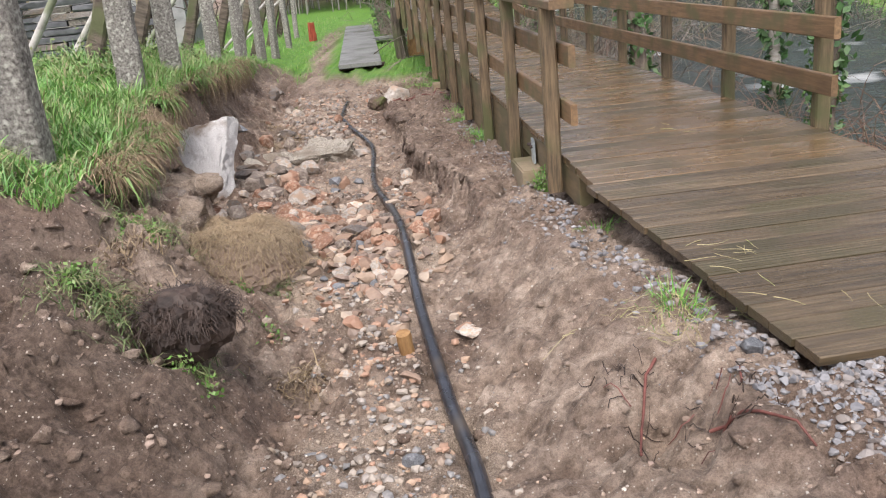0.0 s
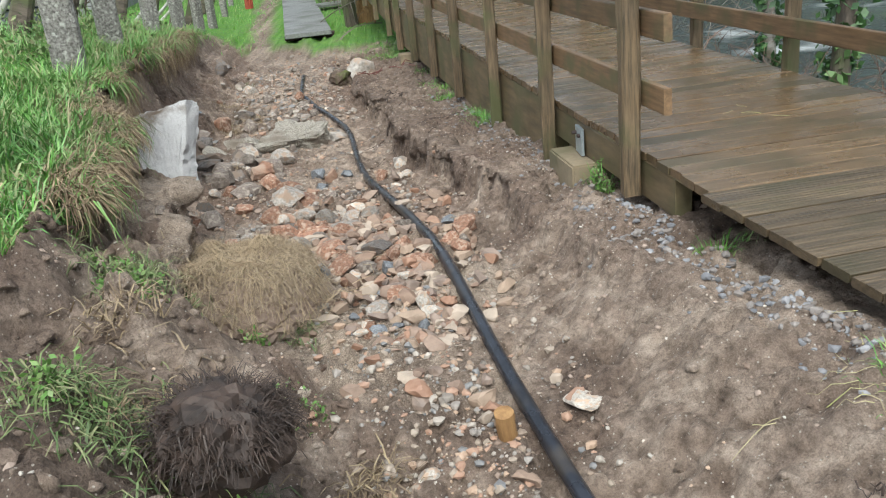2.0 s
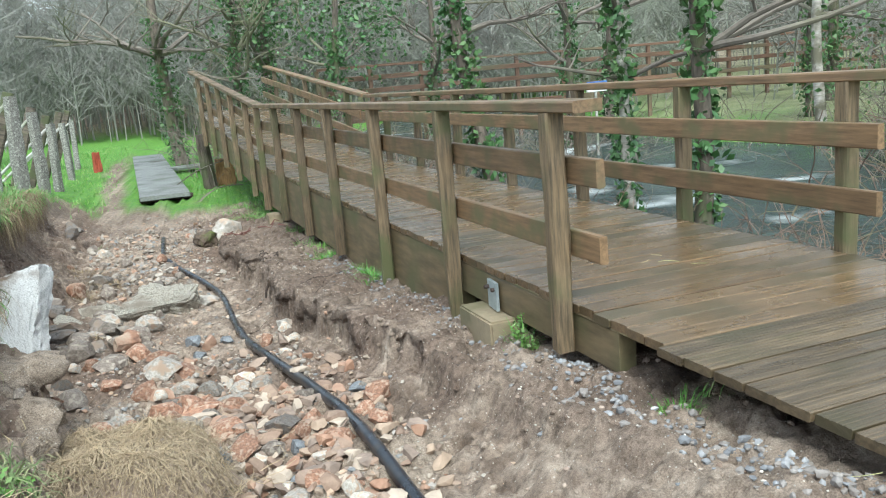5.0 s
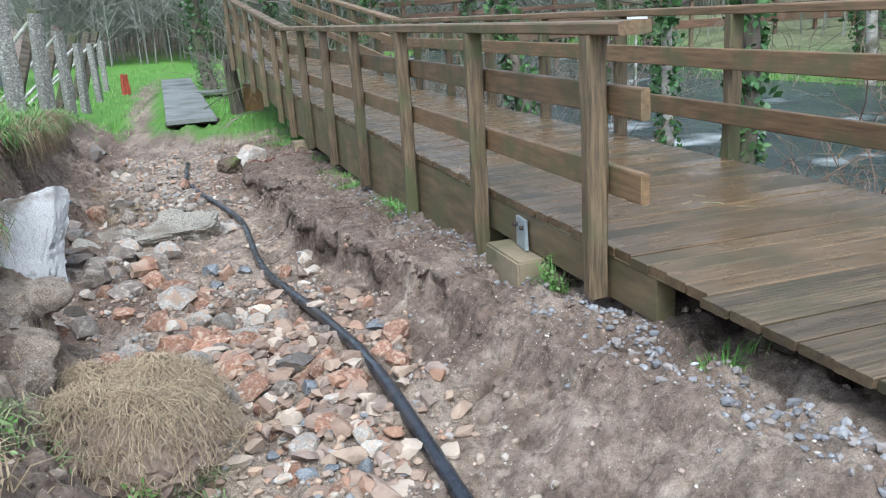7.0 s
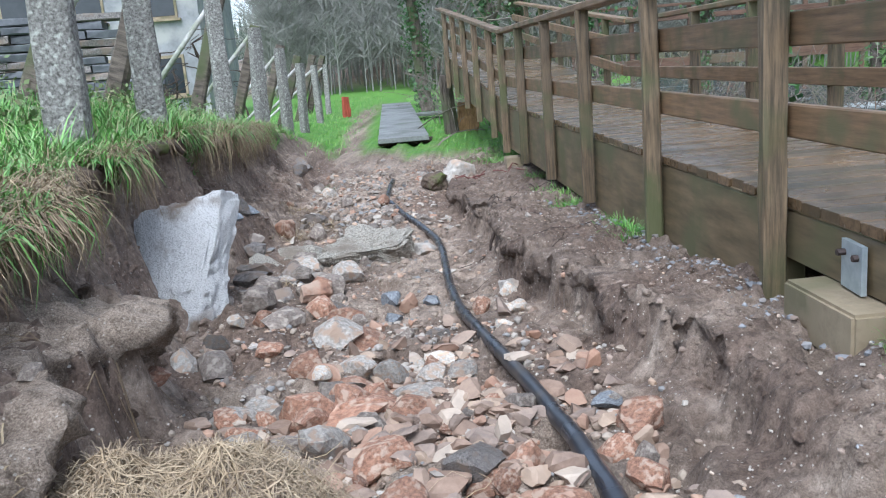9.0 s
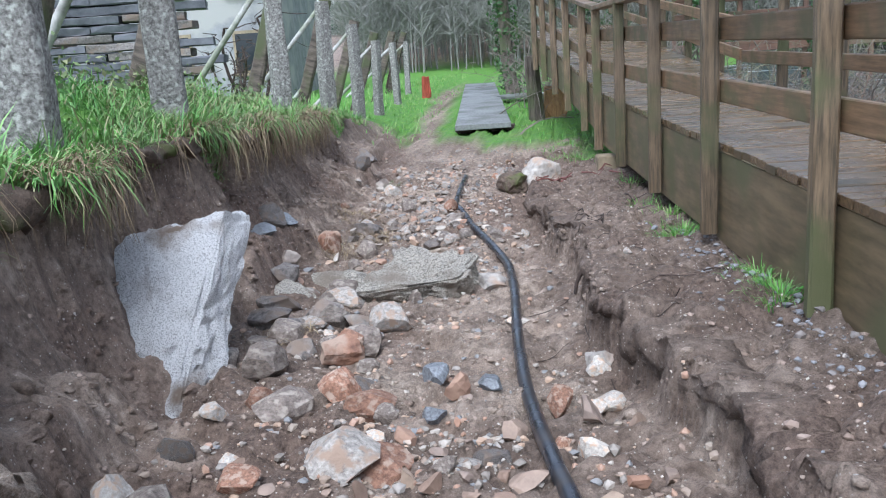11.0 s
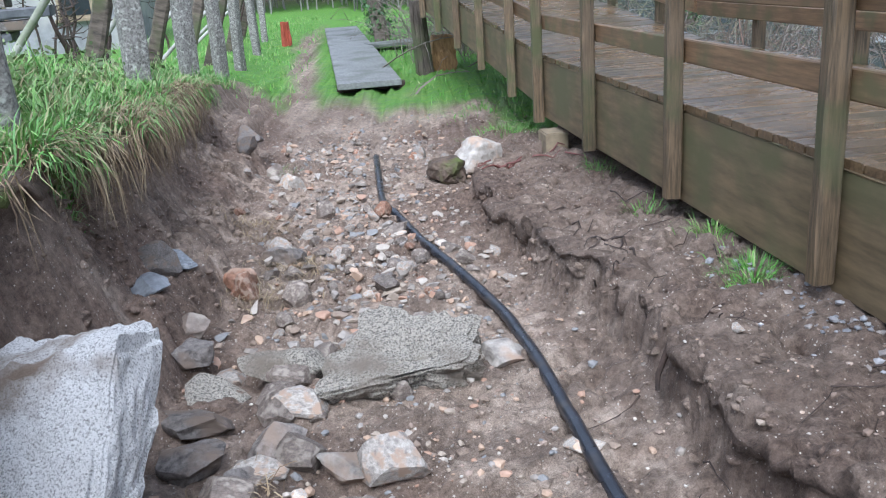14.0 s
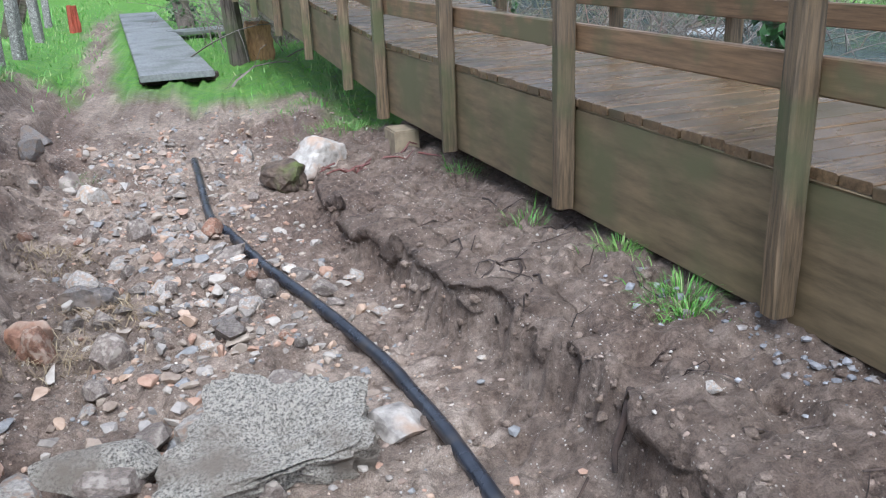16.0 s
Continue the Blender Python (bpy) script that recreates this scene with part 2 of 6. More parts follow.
    rr.inputs[1].default_value, rr.inputs[2].default_value, rr.inputs[3].default_value, rr.inputs[4].default_value = 0.35, 0.65, 0.5, 0.9
    l.new(mid, rr.inputs[0])
    l.new(rr.outputs[0], b.inputs["Roughness"])
    ad = n.new("ShaderNodeMath")
    ad.operation = "MULTIPLY_ADD"
    ad.inputs[1].default_value = 0.3
    l.new(grit, ad.inputs[0])
    l.new(fine, ad.inputs[2])
    bp = n.new("ShaderNodeBump")
    b.inputs["Specular IOR Level"].default_value = 0.3
    bp.inputs["Strength"].default_value, bp.inputs["Distance"].default_value = 1.0, 0.03
    l.new(ad.outputs[0], bp.inputs["Height"])
    l.new(bp.outputs[0], b.inputs["Normal"])
    return m


m_ground = ground_material()


def water_material():
    m = mat("river_water", (0.018, 0.032, 0.030), (0.042, 0.062, 0.056), 0.8, (0.12, 0.3), 0.0, (0.46, 0.49, 0.485), 0.5, (1.6, 0.5, 1), spec=0.22, c3ramp=(0.62, 0.71))
    n, l = m.node_tree.nodes, m.node_tree.links
    tc = n.new("ShaderNodeTexCoord")
    mp = n.new("ShaderNodeMapping")
    mp.inputs["Scale"].default_value = (1.6, 3.2, 1)
    mp.inputs["Rotation"].default_value = (0, 0, 0.5)
    l.new(tc.outputs["Object"], mp.inputs[0])
    q = n.new("ShaderNodeTexNoise")
    q.inputs["Scale"].default_value, q.inputs["Detail"].default_value = 2.2, 6
    l.new(mp.outputs[0], q.inputs["Vector"])
    bp = n.new("ShaderNodeBump")
    bp.inputs["Strength"].default_value, bp.inputs["Distance"].default_value = 0.9, 0.12
    l.new(q.outputs["Fac"], bp.inputs["Height"])
    l.new(bp.outputs[0], n["Principled BSDF"].inputs["Normal"])
    return m


m_water = water_material()


# ---- mesh helpers ----
def obj(name, bm, material, parent=None, label="", smooth=False):
    me = bpy.data.meshes.new(name)
    bm.to_mesh(me)
    bm.free()
    me.materials.append(material)
    if smooth:
        me.polygons.foreach_set("use_smooth", [True] * len(me.polygons))
    ob = new(name, me)
    ob.parent = parent
    return tagged(ob, label)


def part(name, bm, material, parent, label=""):
    return obj(name, bm, material, parent, label)


def raw(name, verts, faces, material, parent=None, label="", smooth=False):
    me = bpy.data.meshes.new(name)
    me.from_pydata(verts, [], faces)
    me.materials.append(material)
    if smooth:
        me.polygons.foreach_set("use_smooth", [True] * len(me.polygons))
    ob = new(name, me)
    ob.parent = parent
    return tagged(ob, label)


def empty(name, m=None):
    ob = new(name)
    if m is not None:
        ob.matrix_world = m
    return ob


def bar_mesh(name, length, w, h, material, chamfer=0.006, wear=0.0, cuts=1, grooves=0, seed=0):
    """A timber along local x, w wide (y), h high (z), chamfered; grooves are cut along its top."""
    c = chamfer
    prof = [(-w / 2 + c, -h / 2), (w / 2 - c, -h / 2), (w / 2, -h / 2 + c), (w / 2, h / 2 - c), (w / 2 - c, h / 2)]
    for k in range(grooves):
        y = w / 2 - (k + 0.5) * w / grooves
        g = w / grooves * 0.22
        prof += [(y + g, h / 2), (y + g * 0.6, h / 2 - 0.002), (y - g * 0.6, h / 2 - 0.002), (y - g, h / 2)]
    prof += [(-w / 2 + c, h / 2), (-w / 2, h / 2 - c), (-w / 2, -h / 2 + c)]
    rnd = random.Random(seed)
    k, verts, faces = len(prof), [], []
    for i in range(cuts + 1):
        x = -length / 2 + length * i / cuts
        for y, z in prof:
            verts.append((x + rnd.uniform(-wear, wear) * (i in (0, cuts)), y + rnd.uniform(-wear, wear), z + rnd.uniform(-wear, wear)))
    for i in range(cuts):
        for j in range(k):
            a, b2 = i * k + j, i * k + (j + 1) % k
            faces.append((a, b2, b2 + k, a + k))
    faces += [tuple(reversed(range(k))), tuple(range(cuts * k, cuts * k + k))]
    me = bpy.data.meshes.new(name)
    me.from_pydata(verts, [], [tuple(reversed(f)) for f in faces])
    me.materials.append(material)
    return me


def span(p, q, roll=0.0):
    """The pose of a timber whose local x runs from p to q."""
    p, q = Vector(p), Vector(q)
    x = (q - p).normalized()
    side = Vector((0, 0, 1)).cross(x)
    side = Vector((0, 1, 0)) if side.length < 1e-4 else side.normalized()
    up = x.cross(side)
    r = Matrix((x, side, up)).transposed().to_4x4()
    return Matrix.Translation((p + q) / 2) @ r @ Matrix.Rotation(radians(roll), 4, "X")


def timber(name, p, q, w, h, material, parent, wear=0.003, cuts=6, chamfer=0.008, roll=0.0, label="", seed=0):
    ob = new(name, bar_mesh(name, (Vector(q) - Vector(p)).length, w, h, material, chamfer, wear, cuts, 0, seed))
    ob.parent = parent
    ob.matrix_basis = span(p, q, roll)
    return tagged(ob, label)


def lattice_noise(x, y, seed=0):
    xi, yi = np.floor(x).astype(np.int64), np.floor(y).astype(np.int64)
    fx, fy = x - xi, y - yi
    fx, fy = fx * fx * (3 - 2 * fx), fy * fy * (3 - 2 * fy)

    def h(a, b):
        v = (a * 374761393 + b * 668265263 + seed * 974711) & 0x7FFFFFFF
        v = ((v ^ (v >> 13)) * 1274126177) & 0x7FFFFFFF
        return ((v ^ (v >> 16)) & 0xFFFF) / 65535.0

    return (h(xi, yi) * (1 - fx) + h(xi + 1, yi) * fx) * (1 - fy) + (h(xi, yi + 1) * (1 - fx) + h(xi + 1, yi + 1) * fx) * fy


def fbm(x, y, scale, octaves=4, seed=0):
    s, a, t = 0.0, 1.0, 0.0
    for k in range(octaves):
        s = s + a * (lattice_noise(x * scale + 13.7 * k, y * scale + 7.1 * k, seed + k) - 0.5)
        t += a
        a *= 0.5
        scale *= 2.03
    return s / t * 2


def curve_mesh(points, radius, sides=8, taper=1.0):
    """Verts and faces of a tube through points."""
    verts, faces = [], []
    pts = [Vector(p) for p in points]
    for i, p in enumerate(pts):
        d = (pts[min(i + 1, len(pts) - 1)] - pts[max(i - 1, 0)]).normalized()
        a = d.orthogonal() if abs(d.z) > 0.9 else d.cross(Vector((0, 0, 1)))
        a.normalize()
        b2 = d.cross(a)
        r = radius * (1 + (taper - 1) * i / max(len(pts) - 1, 1))
        for k in range(sides):
            t = math.tau * k / sides
            verts.append(tuple(p + a * (r * math.cos(t)) + b2 * (r * math.sin(t))))
    for i in range(len(pts) - 1):
        for k in range(sides):
            a0, a1 = i * sides + k, i * sides + (k + 1) % sides
            faces.append((a0, a1, a1 + sides, a0 + sides))
    faces += [tuple(range(sides)), tuple(range((len(pts) - 1) * sides, len(pts) * sides))]
    return verts, faces


def merge(chunks):
    verts, faces = [], []
    for v, f in chunks:
        o = len(verts)
        verts += v
        faces += [tuple(i + o for i in q) for q in f]
    return verts, faces


# ---- the ground ----
KY = (0, 3.0, 4.5, 6.0, 7.5, 9.0, 10.5, 12.0, 15.0, 18.0, 21.0, 25.0)
FLOOR_Z = (0.12, -0.02, -0.11, -0.09, -0.2, -0.32, -0.46, -0.54, -0.55, -0.60, -0.55, -0.50)
TOE_X = (-0.5, -0.45, -0.5, -0.9, -1.6, -1.85, -2.25, -2.4, -2.6, -3.0, -3.3, -4.0)
MID_X = (-1.6, -1.55, -1.55, -1.6, -1.88, -2.38, -2.98, -2.9, -3.2, -3.6, -3.9, -4.5)
MID_Z = (0.6, 0.45, 0.5, 0.42, 0.30, 0.0, -0.12, -0.2, -0.3, -0.35, -0.35, -0.45)
LIP_X = (-2.1, -1.95, -1.9, -1.9, -2.25, -2.8, -3.2, -3.2, -3.6, -4.0, -4.2, -4.7)
LIP_Z = (0.85, 0.65, 0.62, 0.72, 0.70, 0.66, 0.66, 0.64, 0.45, 0.25, -0.05, -0.38)
TOP_Z = (1.2, 1.15, 1.1, 1.05, 1.0, 0.97, 1.0, 1.0, 0.75, 0.45, 0.15, -0.3)
FOOT_X = (0.5, 0.3, 0.2, 0.05, -0.12, -0.3, -0.55, -0.8, -1.25, -1.2, -1.0, -1.0)
EDGE_X = (1.5, 1.2, 1.0, 0.65, 0.35, 0.0, -0.3, -0.5, -0.95, -0.8, -0.6, -0.5)
BERM_Z = (0.22, 0.25, 0.26, 0.18, 0.07, -0.01, -0.1, -0.2, -0.36, -0.48, -0.5, -0.48)


def river_x(y):
    return 9.6 - 0.25 * np.clip(y - 10, -60, 15) + 0.25 * np.clip(y - 25, 0, 200)


def smooth(t):
    t = np.clip(t, 0, 1)
    return t * t * (3 - 2 * t)


def ground_z(x, y):
    x, y = np.asarray(x, float), np.asarray(y, float)
    yy = np.clip(y, 0, 25)
    k = lambda table: np.interp(yy, KY, table)
    wob = 0.2 * fbm(x * 0, y, 1.3, 4, 5) + 0.06 * fbm(x, y, 4.0, 3, 6)
    zf, toe, lip, lz, tz = k(FLOOR_Z) + 0.09 * np.exp(-((y - 7.0) / 0.7) ** 2), k(TOE_X) + wob, k(LIP_X) + wob, k(LIP_Z), k(TOP_Z)
    foot, edge, bz = k(FOOT_X), k(EDGE_X), k(BERM_Z)
    wob2 = 0.12 * fbm(x * 0, y, 1.7, 4, 9) + 0.05 * fbm(x, y, 5.0, 3, 11)
    foot, edge = foot + wob2, edge + wob2
    # left bank: a rising apron, then a steep face up to the lip, then turf
    ledge = smooth((y - 3.0) / 1.0) * smooth((8.6 - y) / 0.7)
    mid_x, mid_z = np.maximum(k(MID_X) + wob, lip + 0.12), k(MID_Z)
    t1 = np.clip((toe - x) / np.maximum(toe - mid_x, 0.15), 0, 1)
    steep = smooth((y - 5.2) / 0.8)
    t1 = smooth(t1) * (1 - 0.75 * steep) + 0.75 * steep * smooth((t1 - 0.5 - 0.15 * fbm(x, y, 5, 3, 15)) / 0.3)
    t2 = np.clip((mid_x - x) / np.maximum(mid_x - lip, 0.12), 0, 1) ** (1.6 + 2.6 * ledge)
    t3 = smooth((lip - x) / 0.8)
    z = zf + (mid_z - zf) * t1 + (lz - mid_z) * t2 * (x < mid_x) + (tz - lz) * t3
    # eroded crust on the apron
    z = z + 0.08 * ledge * np.where(fbm(x, y, 1.6, 4, 21) + 0.25 * (mid_x + 0.28 - x) > 0.12, 1, 0) * smooth((toe - 0.12 - x) / 0.12) * (x > lip)
    # right scarp and berm
    t4 = np.clip((x - foot) / np.maximum(edge - foot, 0.1), 0, 1)
    soft_slope = 0.5 * t4 + 0.5 * smooth(t4)
    t4 = 0.24 * t4 ** 1.2 + 0.76 * smooth((t4 - 0.74 - 0.16 * fbm(x, y, 5, 3, 13)) / 0.18)
    t4 = soft_slope + (t4 - soft_slope) * smooth((y - 5.2) / 1.6)
    z = z + (bz - zf) * t4
    # the bank falls away beyond the deck
    z = z - 0.62 * smooth((x - 2.5) / 2.0) * smooth((60 - y) / 30)
    # river channel
    rx = river_x(y)
    d = np.abs(x - rx) - 3.9 + 0.5 * fbm(x, y, 0.35, 3, 31)
    chan = smooth((1.5 - d) / 2.4)
    z = z * (1 - chan) + (-1.5) * chan
    # far side, hills
    z = z + 0.95 * smooth((x - rx - 4) / 7)
    hill = 5 * smooth((y - 62) / 130) + 13 * smooth((x + 0.16 * y + 4) / 25) * smooth((y - 55) / 70) + 14 * smooth((x - rx - 26) / 70) + 2 * smooth((-x - 70) / 120) + 5 * smooth((-y - 25) / 80)
    z = z + hill
    near = smooth((40 - y) / 10) * smooth((x + 14) / 5)
    bare = smooth((x - lip) / 0.1)
    face = smooth((toe + 0.1 - x) / 0.2) * smooth((x - lip) / 0.08)
    lumps = 0.05 * fbm(x, y, 1.1, 4, 41) + (0.028 + 0.03 * bare) * fbm(x, y, 3.3, 4, 47)
    lumps = lumps + bare * (0.036 * (0.35 - np.abs(fbm(x, y, 4.5, 4, 44))) + 0.038 * fbm(x, y, 11, 3, 43) + 0.024 * fbm(x, y, 27, 2, 45) - 0.2 * np.maximum(fbm(x, y, 5.5, 3, 46) - 0.13, 0))
    lumps = lumps + face * (0.16 * np.maximum(fbm(x, y, 2.3, 4, 48), 0) - 0.10 * np.maximum(fbm(x, y, 3.1, 3, 49), 0) + 0.05 * fbm(x, y, 9, 3, 50))
    scar = smooth(t4 * 4) * smooth((1.15 - t4) * 4) * smooth((y - 5) / 2)
    lumps = lumps + scar * (0.05 * fbm(x, y, 7, 3, 51) - 0.08 * np.maximum(fbm(x, y, 4, 3, 52), 0))
    cloddy = smooth((toe + 0.25 - x) / 0.3) * bare * smooth((6.6 - y) / 0.8) + 0.65 * smooth((x - foot) / 0.2) * smooth((9.2 - y) / 0.8) * smooth((1.0 + 0.3 * smooth((5.6 - y) / 1.0) - x) / 0.25)
    lumps = lumps + cloddy * (0.085 * fbm(x, y, 4.5, 3, 54) + 0.06 * (0.3 - np.abs(fbm(x, y, 9, 3, 55))) + 0.03 * fbm(x, y, 20, 2, 56))
    # mud slumped over the near flank of the granite block
    z = z + 0.12 * np.exp(-((x + 2.85) / 0.2) ** 2 - ((y - 9.5) / 0.3) ** 2)
    z = z - 0.42 * np.exp(-((x + 2.52) / 0.34) ** 2 - ((y - 9.75) / 0.36) ** 2) * smooth((z + 0.5) / 0.35)
    # washed-out hollow with torn roots by the ramp
    z = z - 0.15 * smooth((1.35 - np.hypot((x - 0.92) / 0.17, (y - 3.88) / 0.26) + 0.35 * fbm(x, y, 6, 3, 53)) / 0.9)
    z = z + near * lumps
    return z


def gz(x, y):
    return float(ground_z(np.array([x]), np.array([y]))[0])


def build_ground():
    def axis(lo, a, b, hi, step, far):
        fine_ = list(np.arange(a, b + step / 2, step))
        left, right, s, p = [], [], step, a
        while p > lo:
            s = min(s * 1.18, far)
            p -= s
            left.append(p)
        s, p = step, b
        while p < hi:
            s = min(s * 1.18, far)
            p += s
            right.append(p)
        return np.array(left[::-1] + fine_ + right)

    xs, ys = axis(-420, -4.0, 1.7, 420, 0.023, 14), axis(-320, 2.6, 17.0, 520, 0.026, 14)
    gx, gy = np.meshgrid(xs, ys)
    z = ground_z(gx, gy)
    nx, ny = len(xs), len(ys)
    co = np.stack([gx, gy, z], -1).reshape(-1, 3)
    idx = np.arange(nx * ny).reshape(ny, nx)
    quads = np.stack([idx[:-1, :-1], idx[:-1, 1:], idx[1:, 1:], idx[1:, :-1]], -1).reshape(-1, 4)
    me = bpy.data.meshes.new("ground")
    me.vertices.add(len(co))
    me.vertices.foreach_set("co", co.ravel())
    me.loops.add(quads.size)
    me.loops.foreach_set("vertex_index", quads.ravel())
    me.polygons.add(len(quads))
    me.polygons.foreach_set("loop_start", np.arange(0, quads.size, 4))
    me.polygons.foreach_set("use_smooth", np.ones(len(quads), bool))
    me.update(calc_edges=True)
    x, y = co[:, 0], co[:, 1]
    yy = np.clip(y, 0, 25)
    lip = np.interp(yy, KY, LIP_X)
    toe = np.interp(yy, KY, TOE_X)
    foot = np.interp(yy, KY, FOOT_X)
    n = fbm(x, y, 1.2, 4, 71)
    grassy = smooth((lip - 0.02 - x + 0.12 * n) / 0.12) * smooth((y - 5.9 + 0.6 * n) / 0.5)
    grassy = np.maximum(grassy, smooth((y - 20.5 + 1.4 * n - 0.55 * np.clip(-x - 2.2, -1, 4)) / 1.2) * smooth((np.abs(x + 3.35 + 0.1 * (y - 22)) - 0.12 + 0.2 * n) / 0.25))
    grassy = np.maximum(grassy, smooth((x - 3.6 + 0.5 * n) / 0.5) * (0.65 + 0.35 * n))
    grassy = np.maximum(grassy, smooth((x + 0.7 + 0.6 * n) / 0.6) * smooth((y - 17.6 + 1.6 * n) / 0.9))
    grassy = grassy * smooth((75 - y + 8 * n) / 20) * (0.4 + 0.6 * smooth((river_x(y) + 8.6 + 2.5 * n - x) / 1.5))
    sandy = smooth((x - toe + 0.15 + 0.3 * n) / 0.3) * smooth((foot + 0.05 - x + 0.3 * n) / 0.25) * smooth((0.35 + n) / 0.7)
    mid = np.interp(yy, KY, MID_X)
    damp_and_shade = smooth((toe - 0.05 - x + 0.3 * n) / 0.35) * smooth((5.7 - y + 0.8 * n) / 0.8)
    damp_and_shade = np.maximum(damp_and_shade, 0.3 * smooth((mid + 0.05 - x + 0.25 * n) / 0.2) * smooth((y - 8.2) / 0.8))
    on_berm = smooth((x - foot - 0.3 + 0.2 * n) / 0.3)
    damp_and_shade = np.maximum(damp_and_shade, 0.6 * smooth((fbm(x, y, 2.6, 5, 73) - 0.1) / 0.12) * (1 - 0.45 * on_berm))
    sandy = sandy * (1 - 0.5 * smooth((y - 9) / 1.5))
    damp_and_shade = np.maximum(damp_and_shade, 0.9 * smooth(1.4 - np.hypot((x + 2.15) / 0.45, (y - 10.6) / 0.8) + 0.5 * n))
    sandy = np.maximum(sandy, (0.1 + 0.14 * smooth((9 - y) / 1.5) * smooth((y - 4.2) / 1.2)) * on_berm)
    # scarp and berm darkened: moist soil, plus the wall's shade painted into the colour
    damp_and_shade = np.maximum(damp_and_shade, (0.62 + 0.25 * n) * smooth((x - foot + 0.05) / 0.2) * smooth((y - 8.2) / 1.8) * smooth((19 - y) / 3))
    me_damp_and_shade = me.attributes.new("damp_and_shade", "FLOAT", "POINT")
    me_damp_and_shade.data.foreach_set("value", np.clip(damp_and_shade, 0, 1).astype(np.float32))
    for key, val in (("grassy", grassy), ("sandy", np.clip(sandy, 0, 1) * 0.85)):
        a = me.attributes.new(key, "FLOAT", "POINT")
        a.data.foreach_set("value", np.clip(val, 0, 1).astype(np.float32))
    me.materials.append(m_ground)
    return tagged(new("ground", me), "washed-out muddy path ground between grassy banks", "ground", kind="structure")


build_ground()

WATER_Z = -0.78
verts, faces = [], []
for i, y in enumerate(np.arange(-120, 200, 4.0)):
    c = float(river_x(np.array(y)))
    verts += [(c - 6.5, y, WATER_Z), (c, y, WATER_Z), (c + 6.5, y, WATER_Z)]
    if i:
        a = 3 * i
        faces += [(a - 3, a - 2, a + 1, a), (a - 2, a - 1, a + 2, a + 1)]
tagged(raw("water", verts, faces, m_water), "fast grey-green river with white riffles", "river", kind="structure")

# ---- the boardwalk ----
DECK_Z, RAIL_Z = 0.44, 1.455
A0, A1 = Vector((0.835, 6.82, 0)), Vector((-0.235, 16.7, 0))
U = (A1 - A0).normalized()
N = Vector((U.y, -U.x, 0))
B1 = Vector((-1.45, 25.0, 0))
U2 = (B1 - A1).normalized()
N2 = Vector((U2.y, -U2.x, 0))
RISE = 0.85 / (B1 - A1).length
WIDTH = 1.74


def on_a(s, off, z):
    p = A0 + U * s + N * off
    return Vector((p.x, p.y, z))


def on_b(s, off, z):
    p = A1 + U2 * s + N2 * off
    return Vector((p.x, p.y, z + RISE * s))


boardwalk = tagged(empty("boardwalk", pose(0.9, 6.5, DECK_Z)), "wet brown plank boardwalk on mossy beams", "boardwalk")
boardwalk.matrix_world = Matrix.Identity(4)
LEN_A, LEN_B = (A1 - A0).length, (B1 - A1).length
rnd = random.Random(4)
plank = bar_mesh("deck_plank", WIDTH, 0.138, 0.042, m_deck, 0.005, 0.0012, 3, 0, 1)
s = -0.72
while s < LEN_A + 0.02:
    ob = new("plank", plank)
    ob.parent = boardwalk
    ob.matrix_basis = Matrix.Translation(on_a(s, 0.06 + WIDTH / 2 + rnd.uniform(-0.008, 0.008), DECK_Z - 0.021 + rnd.uniform(-0.003, 0.003))) @ span((0, 0, 0), N) .to_3x3().to_4x4() @ pose(0, 0, 0, rnd.uniform(-0.4, 0.4), 0, rnd.uniform(-0.25, 0.25))
    s += 0.146
s = 0.12
while s < LEN_B:
    ob = new("plank", plank)
    ob.parent = boardwalk
    ob.matrix_basis = Matrix.Translation(on_b(s, 0.06 + WIDTH / 2 + rnd.uniform(-0.008, 0.008), DECK_Z - 0.021 + rnd.uniform(-0.003, 0.003))) @ span((0, 0, 0), N2).to_3x3().to_4x4() @ pose(0, 0, 0, rnd.uniform(-0.4, 0.4) + math.degrees(RISE), 0, rnd.uniform(-0.25, 0.25))
    s += 0.146
# beams: a shallow end piece, then the deep main span
timber("beam", on_a(-0.42, 0.11, 0.29), on_a(1.56, 0.11, 0.28), 0.09, 0.21, m_beam, boardwalk, seed=1)
timber("beam", on_a(1.58, 0.115, 0.105), on_a(LEN_A + 0.03, 0.115, 0.105), 0.10, 0.57, m_beam, boardwalk, seed=2, cuts=14)
timber("beam", on_a(-0.72, WIDTH - 0.02, 0.30), on_a(LEN_A + 0.1, WIDTH - 0.02, 0.25), 0.09, 0.25, m_beam, boardwalk, seed=3)
timber("beam", on_b(0.03, 0.115, 0.14), on_b(LEN_B, 0.115, 0.14), 0.10, 0.50, m_beam, boardwalk, seed=4)
timber("beam", on_b(0.1, WIDTH - 0.02, 0.25), on_b(LEN_B, WIDTH - 0.02, 0.25), 0.10, 0.25, m_beam, boardwalk, seed=5)
timber("fascia_strip", on_a(-0.72, 0.075, 0.392), on_a(LEN_A, 0.075, 0.392), 0.03, 0.012, m_beam, boardwalk, seed=6)

